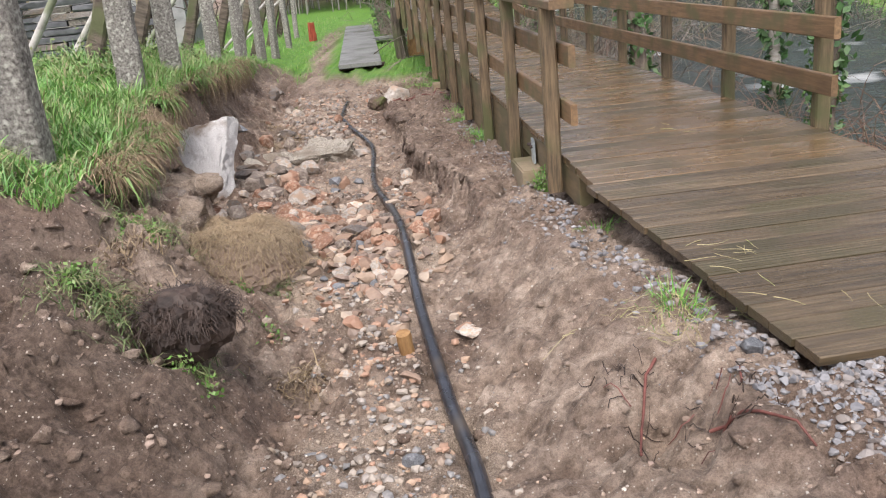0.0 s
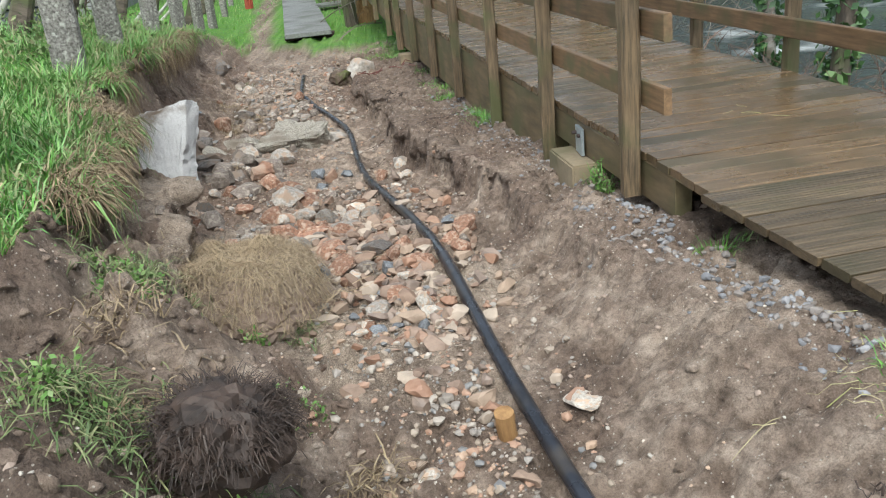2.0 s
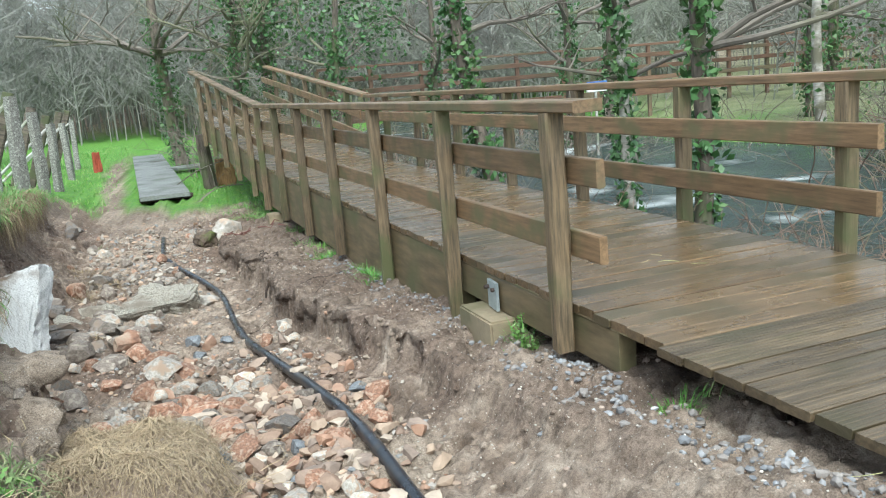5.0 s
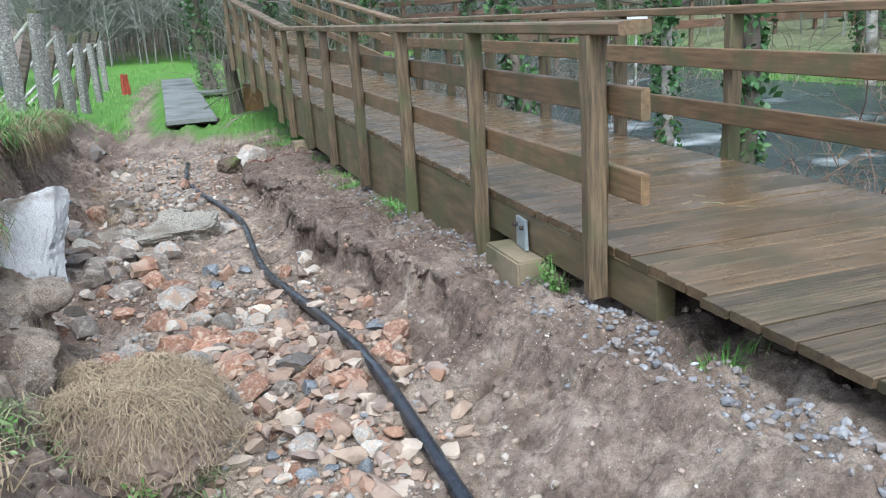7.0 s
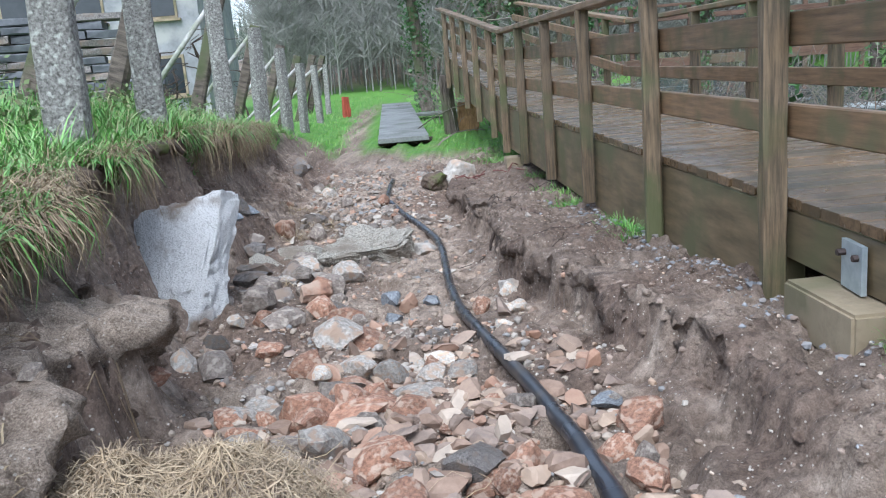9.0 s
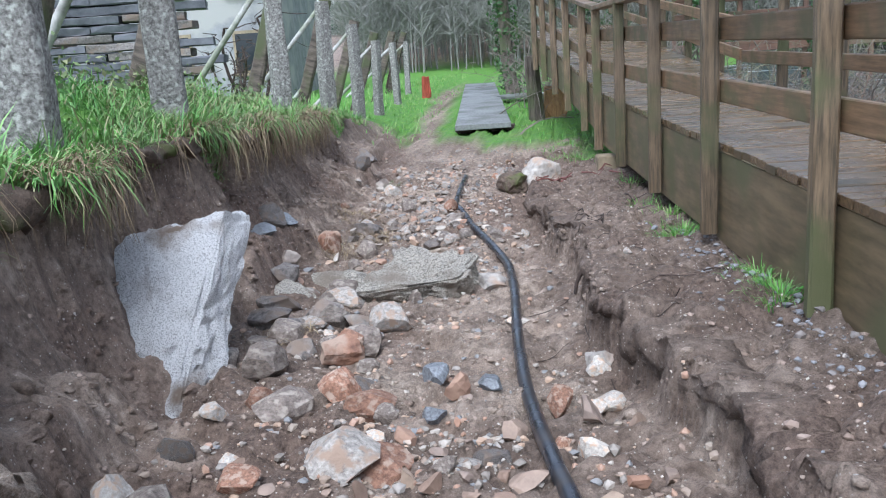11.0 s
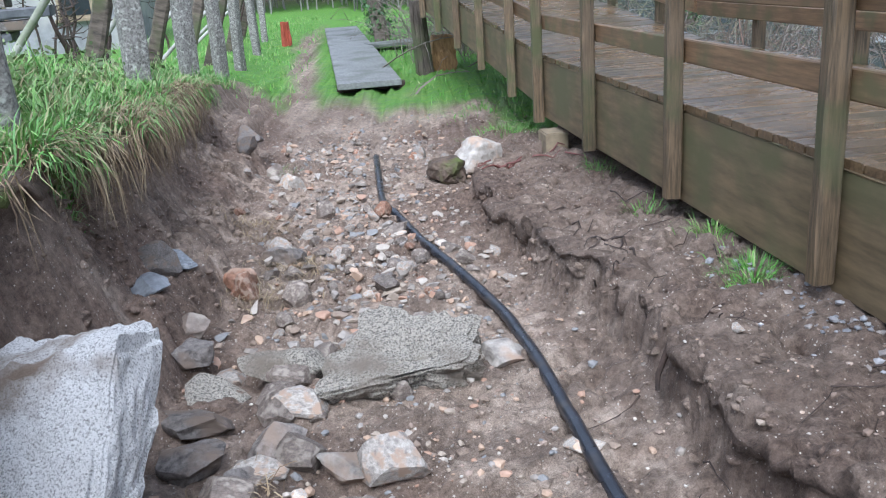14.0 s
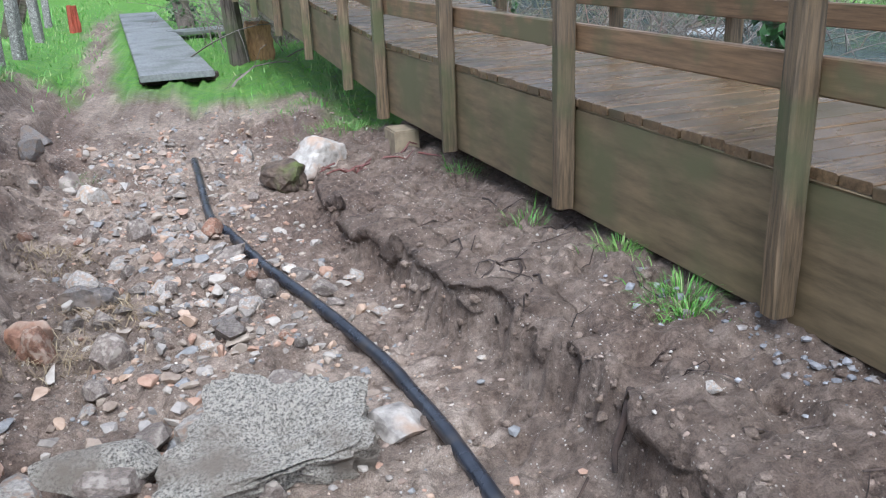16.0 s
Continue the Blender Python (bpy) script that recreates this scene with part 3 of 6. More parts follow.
# the flared ramp of grooved boards at the near end
RA, RB, RC, RD = Vector((0.95, 6.03, DECK_Z)), Vector((2.72, 6.24, DECK_Z)), Vector((3.62, 4.33, 0.30)), Vector((1.44, 3.97, 0.30))
COUNT = 14
for i in range(COUNT):
    t = (i + 0.5) / COUNT
    p, q = RA.lerp(RD, t), RB.lerp(RC, t)
    d = rnd.uniform(-0.008, 0.008)
    ob = new("ramp_board", bar_mesh("ramp_board", (q - p).length + 0.02, 0.142, 0.04, m_ramp, 0.005, 0.001, 3, 6, 50 + i))
    axis_x = (q - p).normalized()
    axis_y = Vector((0, 0, 1)).cross(axis_x).normalized()
    for v in ob.data.vertices:
        e = (RA - RD) if v.co.x < 0 else (RB - RC)
        v.co.x += v.co.y * e.dot(axis_x) / e.dot(axis_y)
    ob.parent = boardwalk
    ob.matrix_basis = Matrix.Translation((0, 0, -0.02 + rnd.uniform(-0.003, 0.003))) @ span(p, q, 3.5) @ Matrix.Translation((d, 0, 0))
timber("beam", RA + Vector((0.26, -0.1, -0.11)), RD + Vector((0.28, 0.1, -0.11)), 0.06, 0.13, m_beam, boardwalk, seed=8)
timber("beam", RB + Vector((-0.05, -0.1, -0.1)), RC + Vector((-0.05, 0.06, -0.1)), 0.05, 0.12, m_beam, boardwalk, seed=9)
# galvanised bearing plate with two bolts
timber("bearing_plate", on_a(0.99, 0.05, 0.185), on_a(0.99, 0.05, 0.36), 0.17, 0.02, m_zinc, boardwalk, 0, 1, 0.001, 0, "grey galvanised steel plate")
for dz in (0.315,):
    for dy in (-0.05, 0.055):
        v, f = curve_mesh([on_a(0.99 + dy, 0.055, dz), on_a(0.99 + dy, 0.015, dz)], 0.013, 6)
        raw("bolt", v, f, m_rust, boardwalk)


def footing(p, size, name="concrete_footing"):
    bm = bmesh.new()
    bmesh.ops.create_cube(bm, size=1)
    bmesh.ops.scale(bm, vec=size, verts=bm.verts)
    bmesh.ops.bevel(bm, geom=bm.edges[:], offset=0.012, segments=2, affect="EDGES")
    ob = obj(name, bm, m_concrete)
    ob.matrix_world = Matrix.Translation(p) @ pose(0, 0, 0, 0, 0, 6.5)
    return tagged(ob, "weathered concrete footing block under the boardwalk beam", "footing")


footing(on_a(0.99, 0.01, 0.075), (0.2, 0.5, 0.2))
footing(on_a(9.45, 0.02, -0.48), (0.22, 0.3, 0.5))
footing(on_a(9.45, WIDTH, -0.48), (0.3, 0.3, 0.7))
footing(on_a(0.72, WIDTH, 0.0), (0.3, 0.42, 0.3))


def railing(name, place, spots, post_off, rail_off, lower, start, end, label, base):
    r = tagged(empty(name), label, "railing")
    for n, s in enumerate(spots):
        lo = base(s)
        timber("post", place(s, post_off, lo), place(s, post_off, RAIL_Z - 0.055), 0.09, 0.10, m_post, r, 0.005, 6, 0.012, 0, "", 100 + n)
    timber("handrail", place(start, post_off + 0.03, RAIL_Z - 0.028), place(end, post_off + 0.03, RAIL_Z - 0.028), 0.155, 0.056, m_rail, r, 0.002, 10, 0.008, 0, "", 7)
    timber("rail", place(start, rail_off, 1.115), place(end, rail_off, 1.115), 0.045, 0.135, m_rail, r, 0.002, 10, 0.006, 0, "", 8)
    timber("rail", place(start, rail_off, 0.755), place(end, rail_off, 0.755), 0.045, 0.135, m_rail, r, 0.002, 10, 0.006, 0, "", 9)
    return r


LB = "mossy brown timber railing with two rails and a handrail"
railing("path_railing", on_a, (0, 1.53, 3.17, 4.9, 6.55, 8.25, 9.9), 0.0, 0.08, None, -0.3, LEN_A, LB, lambda s: -0.02 - 0.02 * s if s > 1 else 0.2)
railing("path_railing", on_b, np.arange(1.0, LEN_B, 1.5), 0.0, 0.08, None, 0.0, LEN_B, LB, lambda s: -0.2)
railing("river_railing", on_a, np.arange(0.0, LEN_A + 0.3, 1.5), WIDTH + 0.10, WIDTH + 0.02, None, -0.3, LEN_A + 0.15, LB, lambda s: 0.05)
railing("river_railing", on_b, np.arange(1.2, LEN_B, 1.5), WIDTH + 0.10, WIDTH + 0.02, None, 0.15, LEN_B, LB, lambda s: 0.05)

# ---- the black pipe ----
PIPE = ((0.40, 2.2), (0.22, 3.87), (0.09, 4.67), (-0.07, 5.65), (-0.20, 6.7), (-0.31, 7.5), (-0.46, 8.35), (-0.61, 9.05), (-0.75, 9.9), (-0.85, 10.8), (-0.93, 11.7), (-1.05, 12.6), (-1.29, 13.4), (-1.47, 13.95), (-1.60, 14.5), (-1.78, 15.1), (-1.87, 16.2), (-1.97, 17.7))
pts = []
for i in range(len(PIPE) - 1):
    p0, p1, p2, p3 = (Vector(PIPE[max(i - 1, 0)]), Vector(PIPE[i]), Vector(PIPE[i + 1]), Vector(PIPE[min(i + 2, len(PIPE) - 1)]))
    for k in range(8):
        t = k / 8
        q = 0.5 * ((2 * p1) + (p2 - p0) * t + (2 * p0 - 5 * p1 + 4 * p2 - p3) * t * t + (3 * p1 - p0 - 3 * p2 + p3) * t ** 3)
        pts.append((q.x, q.y))
heights = ground_z(np.array([p[0] for p in pts]), np.array([p[1] for p in pts]))
around_pipe = [ground_z(np.array([p[0] + d for p in pts]), np.array([p[1] for p in pts])) for d in (-0.03, 0.0, 0.03)]
heights = np.max(around_pipe, axis=0)
heights = np.convolve(np.pad(heights, 4, mode="edge"), np.ones(9) / 9, mode="valid")
path3 = []
for (x, y), h in zip(pts, heights):
    sink = 0.015 * math.exp(-((y - 14.6) / 0.16) ** 2) + 0.12 * max(0.0, y - 17.3) / 0.4
    path3.append((x, y, float(h) + 0.024 - sink))
v, f = curve_mesh(path3, 0.032, 14)
tagged(raw("water_pipe", v, f, m_hose, smooth=True), "black plastic water pipe lying along the washed-out trench", "pipe")


# ---- stones ----
def rock_mesh(name, material, seed, size=(1, 1, 1), cuts=9, sub=3, rough=0.04, tight=0.72):
    """A broken stone: a ball cut by random planes, then roughened. About 1 m across before scaling."""
    r = random.Random(seed)
    bm = bmesh.new()
    bmesh.ops.create_icosphere(bm, subdivisions=sub, radius=0.62)
    planes = []
    for _ in range(cuts):
        d = Vector((r.gauss(0, 1), r.gauss(0, 1), r.gauss(0, 1))).normalized()
        planes.append((d, r.uniform(0.55, 0.8) * 0.62 * tight / 0.72))
    for v in bm.verts:
        for _ in range(2):
            for d, lim in planes:
                e = v.co.dot(d) - lim
                if e > 0:
                    v.co -= d * e
        q = v.co * 3.1 + Vector((seed * 1.7, 0, 0))
        v.co += v.co.normalized() * rough * (noise.noise(q) + 0.5 * noise.noise(q * 2.3))
        v.co.x, v.co.y, v.co.z = v.co.x * size[0], v.co.y * size[1], v.co.z * size[2]
    me = bpy.data.meshes.new(name)
    bm.to_mesh(me)
    bm.free()
    me.materials.append(material)
    return me


def set_stone(me, x, y, w, h, label, group, r, sink=0.3, z=None):
    ob = new("stone", me)
    g = gz(x, y) if z is None else z
    ob.matrix_world = Matrix.Translation((x, y, g + h * (0.5 - sink))) @ pose(0, 0, 0, r.uniform(-12, 12), r.uniform(-12, 12), r.uniform(0, 360)) @ Matrix.Diagonal((w, w * r.uniform(0.7, 1.0), h * 1.15, 1))
    return tagged(ob, label, "stone", group)


GREY = ((-2.97, 12.75, 0.34, 0.17), (-3.29, 17.13, 0.28, 0.18), (-2.46, 13.7, 0.24, 0.13), (-1.99, 10.57, 0.16, 0.11), (-0.6, 7.09, 0.22, 0.16), (-1.53, 9.88, 0.22, 0.11), (-2.02, 9.1, 0.14, 0.11), (-0.84, 9.14, 0.18, 0.09), (-1.65, 13.44, 0.18, 0.12), (-1.72, 13.17, 0.15, 0.12), (-3.33, 17.46, 0.41, 0.2))
PALE = ((-2.7, 16.35, 0.33, 0.3), (-2.79, 14.26, 0.15, 0.09), (-1.97, 10.88, 0.09, 0.05), (-0.43, 10.16, 0.16, 0.1), (-0.88, 11.07, 0.16, 0.06), (-0.31, 7.03, 0.1, 0.07), (-1.99, 9.36, 0.13, 0.08), (-1.82, 9.1, 0.14, 0.08), (-0.87, 8.53, 0.11, 0.07), (-0.45, 9.67, 0.14, 0.08), (-0.42, 9.26, 0.16, 0.06), (-2.07, 8.7, 0.21, 0.18), (-0.36, 6.26, 0.14, 0.1), (-0.41, 4.99, 0.12, 0.09), (0.2, 5.24, 0.16, 0.05), (-0.4, 9.73, 0.18, 0.08), (-1.24, 13.22, 0.06, 0.03), (-0.22, 11.28, 0.08, 0.03))
RED = ((-1.2, 8.37, 0.36, 0.17), (-1.14, 7.68, 0.42, 0.18), (-0.89, 7.17, 0.18, 0.11), (-0.85, 7.7, 0.21, 0.13), (-0.44, 7.14, 0.19, 0.15), (-0.34, 6.88, 0.19, 0.12), (-0.81, 6.85, 0.19, 0.09), (-1.24, 9.05, 0.24, 0.18), (-0.58, 9.32, 0.13, 0.09), (-0.06, 7.43, 0.21, 0.1), (-0.1, 6.98, 0.13, 0.11), (-1.68, 8.82, 0.16, 0.1), (-1.57, 7.85, 0.16, 0.09), (-2.58, 13.11, 0.22, 0.2), (-1.75, 10.49, 0.23, 0.16), (-1.58, 9.81, 0.22, 0.16), (-1.39, 9.66, 0.23, 0.16), (-2.41, 9.69, 0.21, 0.13), (-1.94, 9.72, 0.2, 0.11), (-0.6, 9.72, 0.14, 0.11), (-0.47, 6.0, 0.21, 0.11), (-0.99, 7.73, 0.23, 0.16))
SLATE = ((-1.18, 10.01, 0.13, 0.11), (-0.91, 9.87, 0.13, 0.1), (-1.13, 9.56, 0.13, 0.08), (-2.9, 12.9, 0.3, 0.09), (-0.02, 4.04, 0.09, 0.06), (1.25, 4.14, 0.08, 0.08))
r = random.Random(11)
KINDS = (
    (GREY, m_stone_dark, "dark grey angular stone lying in the muddy trench"),
    (PALE, m_stone_white, "pale quartz stone lying in the muddy trench"),
    (RED, m_stone_red, "reddish orange broken stone in the rubble heap"),
    (SLATE, m_stone_blue, "wet blue-grey slate stone lying in the mud"),
)
for k, (table, material, label) in enumerate(KINDS):
    kinds = [rock_mesh("stone", material, 10 * k + j, sub=3, cuts=13 + j % 4, tight=0.62) for j in range(5)]
    for i, (x, y, w, h) in enumerate(table):
        set_stone(kinds[i % 5], x, y, max(w, 0.06), max(h, 0.04), label, "stones in the trench", r)

# rubble: loose stones that the walker passes
rub = [[rock_mesh("stone", m, 100 + 10 * k + j, sub=2, cuts=12, tight=0.62) for j in range(6)] for k, m in enumerate((m_stone_red, m_stone_grey, m_stone_white, m_stone_blue, m_stone_mud))]
RUBLABEL = ("small reddish broken stone in the trench rubble", "small grey stone in the trench rubble", "small pale stone in the trench rubble", "small wet slate chip in the trench rubble", "muddy stone half sunk in the trench floor")


def trench_x(y, t):
    lo, hi = np.interp(y, KY, TOE_X), np.interp(y, KY, FOOT_X)
    return lo + (hi - lo) * t


def off_pipe(x, y, gap=0.09):
    px = np.interp(y, [p[1] for p in PIPE], [p[0] for p in PIPE])
    return np.abs(np.asarray(x) - px) > gap


placed = 0
while placed < 140:
    y = r.choice((r.uniform(5.8, 9.6), r.uniform(6.3, 8.6), r.uniform(11.5, 17.5), r.uniform(13, 15)))
    t = min(max(r.gauss(0.52, 0.25), 0.02), 1.02)
    x = float(trench_x(y, t))
    red = 0.42 if 6.2 < y < 8.8 else 0.15
    if not off_pipe(x, y):
        continue
    u = r.random()
    k = 0 if u < red else r.choice((1, 1, 2, 2, 3, 4, 4)) if y < 9.5 else r.choice((1, 4, 4, 4, 4))
    w = min(0.07 + r.expovariate(1 / 0.05), 0.26)
    set_stone(r.choice(rub[k]), x, y, w, w * r.uniform(0.45, 0.8), RUBLABEL[k], "rubble stones", r, 0.25)
    placed += 1


CLUSTERS = ((-0.48, 6.4, 0.16, 0.28, 16, (3, 3, 3, 2), 0.05, 0.11), (-1.3, 8.3, 0.3, 0.35, 16, (0, 4, 4, 1), 0.12, 0.26), (-2.0, 11.1, 0.24, 0.7, 24, (4, 4, 1), 0.14, 0.34), (-1.55, 13.7, 0.38, 0.45, 30, (1, 2, 4, 2), 0.05, 0.14), (-1.4, 7.0, 0.16, 0.3, 14, (4, 1), 0.06, 0.15), (-2.5, 16.0, 0.5, 1.2, 22, (4, 1, 0), 0.05, 0.16))
for cx, cy, sx, sy, count, kinds, lo, hi in CLUSTERS:
    for _ in range(count):
        x, y, k = r.gauss(cx, sx), r.gauss(cy, sy), r.choice(kinds)
        if off_pipe(x, y):
            w = r.uniform(lo, hi)
            set_stone(r.choice(rub[k]), x, y, w, w * r.uniform(0.35, 0.7), RUBLABEL[k], "rubble stones", r, 0.25)


def pebbles(name, material, count, sampler, lo, hi, seed, label, power=3, sit=0.1, sub=1):
    """Many small stones in one mesh."""
    g = np.random.default_rng(seed)
    base = bmesh.new()
    bmesh.ops.create_icosphere(base, subdivisions=sub, radius=0.5)
    v0 = np.array([v.co[:] for v in base.verts])
    f0 = np.array([[v.index for v in f.verts] for f in base.faces])
    base.free()
    xy = sampler(g, count)
    xy = xy[off_pipe(xy[:, 0], xy[:, 1], 0.06)]
    w = lo + (hi - lo) * g.random(len(xy)) ** power
    z = ground_z(xy[:, 0], xy[:, 1])
    jit = 1 + (0.7 if sub == 1 else 0.06) * (g.random((len(xy), len(v0))) - 0.5)
    ball = v0[None] * jit[..., None]
    for _ in range(0 if sub == 1 else 12):
        d = g.normal(0, 1, (len(xy), 3))
        d /= np.linalg.norm(d, axis=1, keepdims=True)
        over = np.maximum(np.einsum("nvk,nk->nv", ball, d) - g.uniform(0.13, 0.33, len(xy))[:, None], 0)
        ball = ball - over[..., None] * d[:, None, :]
    co = ball * (w[:, None, None] * np.stack([np.ones(len(xy)), 0.6 + 0.5 * g.random(len(xy)), 0.45 + 0.4 * g.random(len(xy))], -1)[:, None, :])
    a = g.random(len(xy)) * math.tau
    cx = co[..., 0] * np.cos(a)[:, None] - co[..., 1] * np.sin(a)[:, None]
    cy = co[..., 0] * np.sin(a)[:, None] + co[..., 1] * np.cos(a)[:, None]
    co = np.stack([cx + xy[:, :1], cy + xy[:, 1:], co[..., 2] + (z + w * sit)[:, None]], -1)
    faces = (f0[None] + (np.arange(len(xy)) * len(v0))[:, None, None]).reshape(-1, 3)
    return big_mesh(name, co.reshape(-1, 3), faces, material, label, "gravel")


def big_mesh(name, co, faces, material, label, category, parent=None, kind="stuff"):
    me = bpy.data.meshes.new(name)
    k = faces.shape[1]
    me.vertices.add(len(co))
    me.vertices.foreach_set("co", np.ascontiguousarray(co, np.float32).ravel())
    me.loops.add(faces.size)
    me.loops.foreach_set("vertex_index", np.ascontiguousarray(faces, np.int32).ravel())
    me.polygons.add(len(faces))
    me.polygons.foreach_set("loop_start", np.arange(0, faces.size, k, dtype=np.int32))
    me.polygons.foreach_set("use_smooth", np.zeros(len(faces), bool))
    me.update(calc_edges=True)
    me.materials.append(material)
    ob = new(name, me)
    ob.parent = parent
    return tagged(ob, label, category if parent is None else "", kind=kind)


def by_island(material, colours, value=0.3):
    """Gives each loose piece of a joined mesh a colour of its own."""
    n, l = material.node_tree.nodes, material.node_tree.links
    geo = n.new("ShaderNodeNewGeometry")
    q = n.new("ShaderNodeValToRGB")
    q.color_ramp.interpolation = "CONSTANT"
    el = q.color_ramp.elements
    el[0].color = (*colours[0], 1)
    el[1].position, el[1].color = 1 / len(colours), (*colours[1], 1)
    for i, c in enumerate(colours[2:]):
        e = el.new((i + 2) / len(colours))
        e.color = (*c, 1)
    l.new(geo.outputs["Random Per Island"], q.inputs[0])
    b = n["Principled BSDF"]
    old = b.inputs["Base Color"].links[0].from_socket
    mx = n.new("ShaderNodeMix")
    mx.data_type = "RGBA"
    mx.inputs[0].default_value = 0.65
    l.new(old, mx.inputs[6])
    l.new(q.outputs[0], mx.inputs[7])
    l.new(mx.outputs[2], b.inputs["Base Color"])
    return material


m_gravel = by_island(mat("mixed_gravel", (0.16, 0.13, 0.10), (0.42, 0.36, 0.29), 30.0, (0.4, 0.85), 0.3), ((0.40, 0.22, 0.14), (0.19, 0.17, 0.15), (0.42, 0.38, 0.33), (0.16, 0.18, 0.20), (0.33, 0.27, 0.21), (0.26, 0.19, 0.14), (0.45, 0.30, 0.20), (0.30, 0.28, 0.26)))
m_chips = by_island(mat("grey_gravel_chips", (0.16, 0.16, 0.16), (0.40, 0.40, 0.40), 30.0, (0.35, 0.75), 0.3), ((0.19, 0.195, 0.21), (0.11, 0.115, 0.13), (0.29, 0.29, 0.30), (0.17, 0.14, 0.12), (0.20, 0.16, 0.13)))
m_clod = by_island(mat("mud_clods", (0.14, 0.10, 0.075), (0.34, 0.26, 0.205), 20.0, (0.6, 0.95), 0.5), ((0.17, 0.12, 0.09), (0.30, 0.225, 0.18), (0.38, 0.30, 0.245), (0.22, 0.165, 0.13)))


def in_trench(g, n):
    y = np.where(g.random(n) < 0.6, g.uniform(2.6, 9.5, n), g.uniform(9, 20, n))
    t = np.clip(g.normal(0.5, 0.3, n), -0.15, 1.15)
    lo, hi = np.interp(y, KY, TOE_X), np.interp(y, KY, FOOT_X)
    return np.stack([lo + (hi - lo) * t, y], -1)


def in_heap(g, n):
    y = g.normal(7.35, 0.8, n)
    lo, hi = np.interp(y, KY, TOE_X), np.interp(y, KY, FOOT_X)
    return np.stack([lo + (hi - lo) * np.clip(g.normal(0.6, 0.25, n), 0, 1.05), y], -1)


def all_over(g, n):
    y = g.uniform(2.4, 19, n)
    lo, hi = np.interp(y, KY, LIP_X) + 0.15, np.interp(y, KY, EDGE_X) + 0.7
    return np.stack([lo + (hi - lo) * g.random(n), y], -1)


def deck_edge(g, n):
    y = np.where(g.random(n) < 0.65, g.uniform(2.8, 6.9, n), g.uniform(6.9, 12.5, n))
    x = np.where(y < 6, 0.95 + (6.03 - y) * 0.238, 0.95 - (y - 6.03) * 0.109) - np.abs(g.normal(0.02, 0.16, n)) + np.where(y < 4, 0.25, 0)
    return np.stack([x, y], -1)


pebbles("trench_gravel", m_gravel, 9500, in_trench, 0.010, 0.055, 1, "mixed reddish and grey gravel washed into the trench")
m_rubble = by_island(mat("red_rubble", (0.22, 0.13, 0.085), (0.50, 0.34, 0.24), 16.0, (0.5, 0.9), 0.5), ((0.28, 0.15, 0.095), (0.17, 0.12, 0.09), (0.30, 0.24, 0.18), (0.12, 0.09, 0.072), (0.27, 0.165, 0.115), (0.19, 0.165, 0.145), (0.42, 0.375, 0.31), (0.22, 0.175, 0.14), (0.12, 0.11, 0.10), (0.21, 0.16, 0.125)))


def in_upper(g, n):
    y = g.uniform(12.2, 18.5, n)
    lo, hi = np.interp(y, KY, TOE_X), np.interp(y, KY, FOOT_X)
    return np.stack([lo + (hi - lo) * np.clip(g.normal(0.4, 0.3, n), -0.1, 1.0), y], -1)


pebbles("upper_gravel", m_gravel, 2300, in_upper, 0.02, 0.15, 17, "brown and grey broken stones strewn over the upper trench", 3, 0.05, 2)
pebbles("rubble_gravel", m_rubble, 1500, in_heap, 0.025, 0.19, 2, "reddish broken rubble in the middle of the trench", 2.2, 0.1, 2)
pebbles("mud_clods", m_clod, 8000, all_over, 0.006, 0.04, 3, "crumbs and clods of brown mud", 4, -0.08)
pebbles("loose_grit", m_stone_white, 6500, all_over, 0.004, 0.020, 5, "pale grit specks scattered on the mud")


def on_scarp(g, n):
    y = g.uniform(6.0, 17, n)
    lo, hi = np.interp(y, KY, FOOT_X), np.interp(y, KY, EDGE_X)
    wob2 = 0.12 * fbm(y * 0, y, 1.7, 4, 9)
    return np.stack([lo + (hi - lo) * np.clip(g.normal(0.92, 0.22, n), 0.2, 1.5) + wob2, y], -1)


def on_bank(g, n):
    y = g.uniform(2.4, 18, n)
    lo, hi = np.interp(y, KY, LIP_X), np.interp(y, KY, TOE_X)
    return np.stack([lo + (hi - lo) * np.clip(g.normal(0.4, 0.35, n), 0.05, 1.1), y], -1)


for clods in (pebbles("scarp_clods", m_ground, 900, on_scarp, 0.02, 0.1, 14, "broken clods of mud along the crumbling scarp", 2.6, -0.16, 2),
              pebbles("bank_clods", m_ground, 2600, on_bank, 0.03, 0.18, 15, "lumps of earth slumped down the eroded bank", 2.6, -0.16, 2),
              pebbles("mud_crumbs", m_ground, 4000, all_over, 0.01, 0.07, 16, "crumbs of the same mud strewn over the path", 3, -0.1, 1)):
    clods.data.polygons.foreach_set("use_smooth", [True] * len(clods.data.polygons))



def ramp_foot(g, n):
    y = 4.05 - np.abs(g.normal(0, 0.45, n))
    x = g.uniform(1.15, 2.3, n) + 0.25 * (4.05 - y)
    return np.stack([x, y], -1)


pebbles("ramp_gravel", m_chips, 3200, ramp_foot, 0.008, 0.06, 24, "grey broken stone chips below the end of the ramp", 2.2, 0.1, 2)
pebbles("deck_edge_gravel", m_chips, 2600, deck_edge, 0.008, 0.05, 4, "grey stone chips along the edge of the boardwalk")


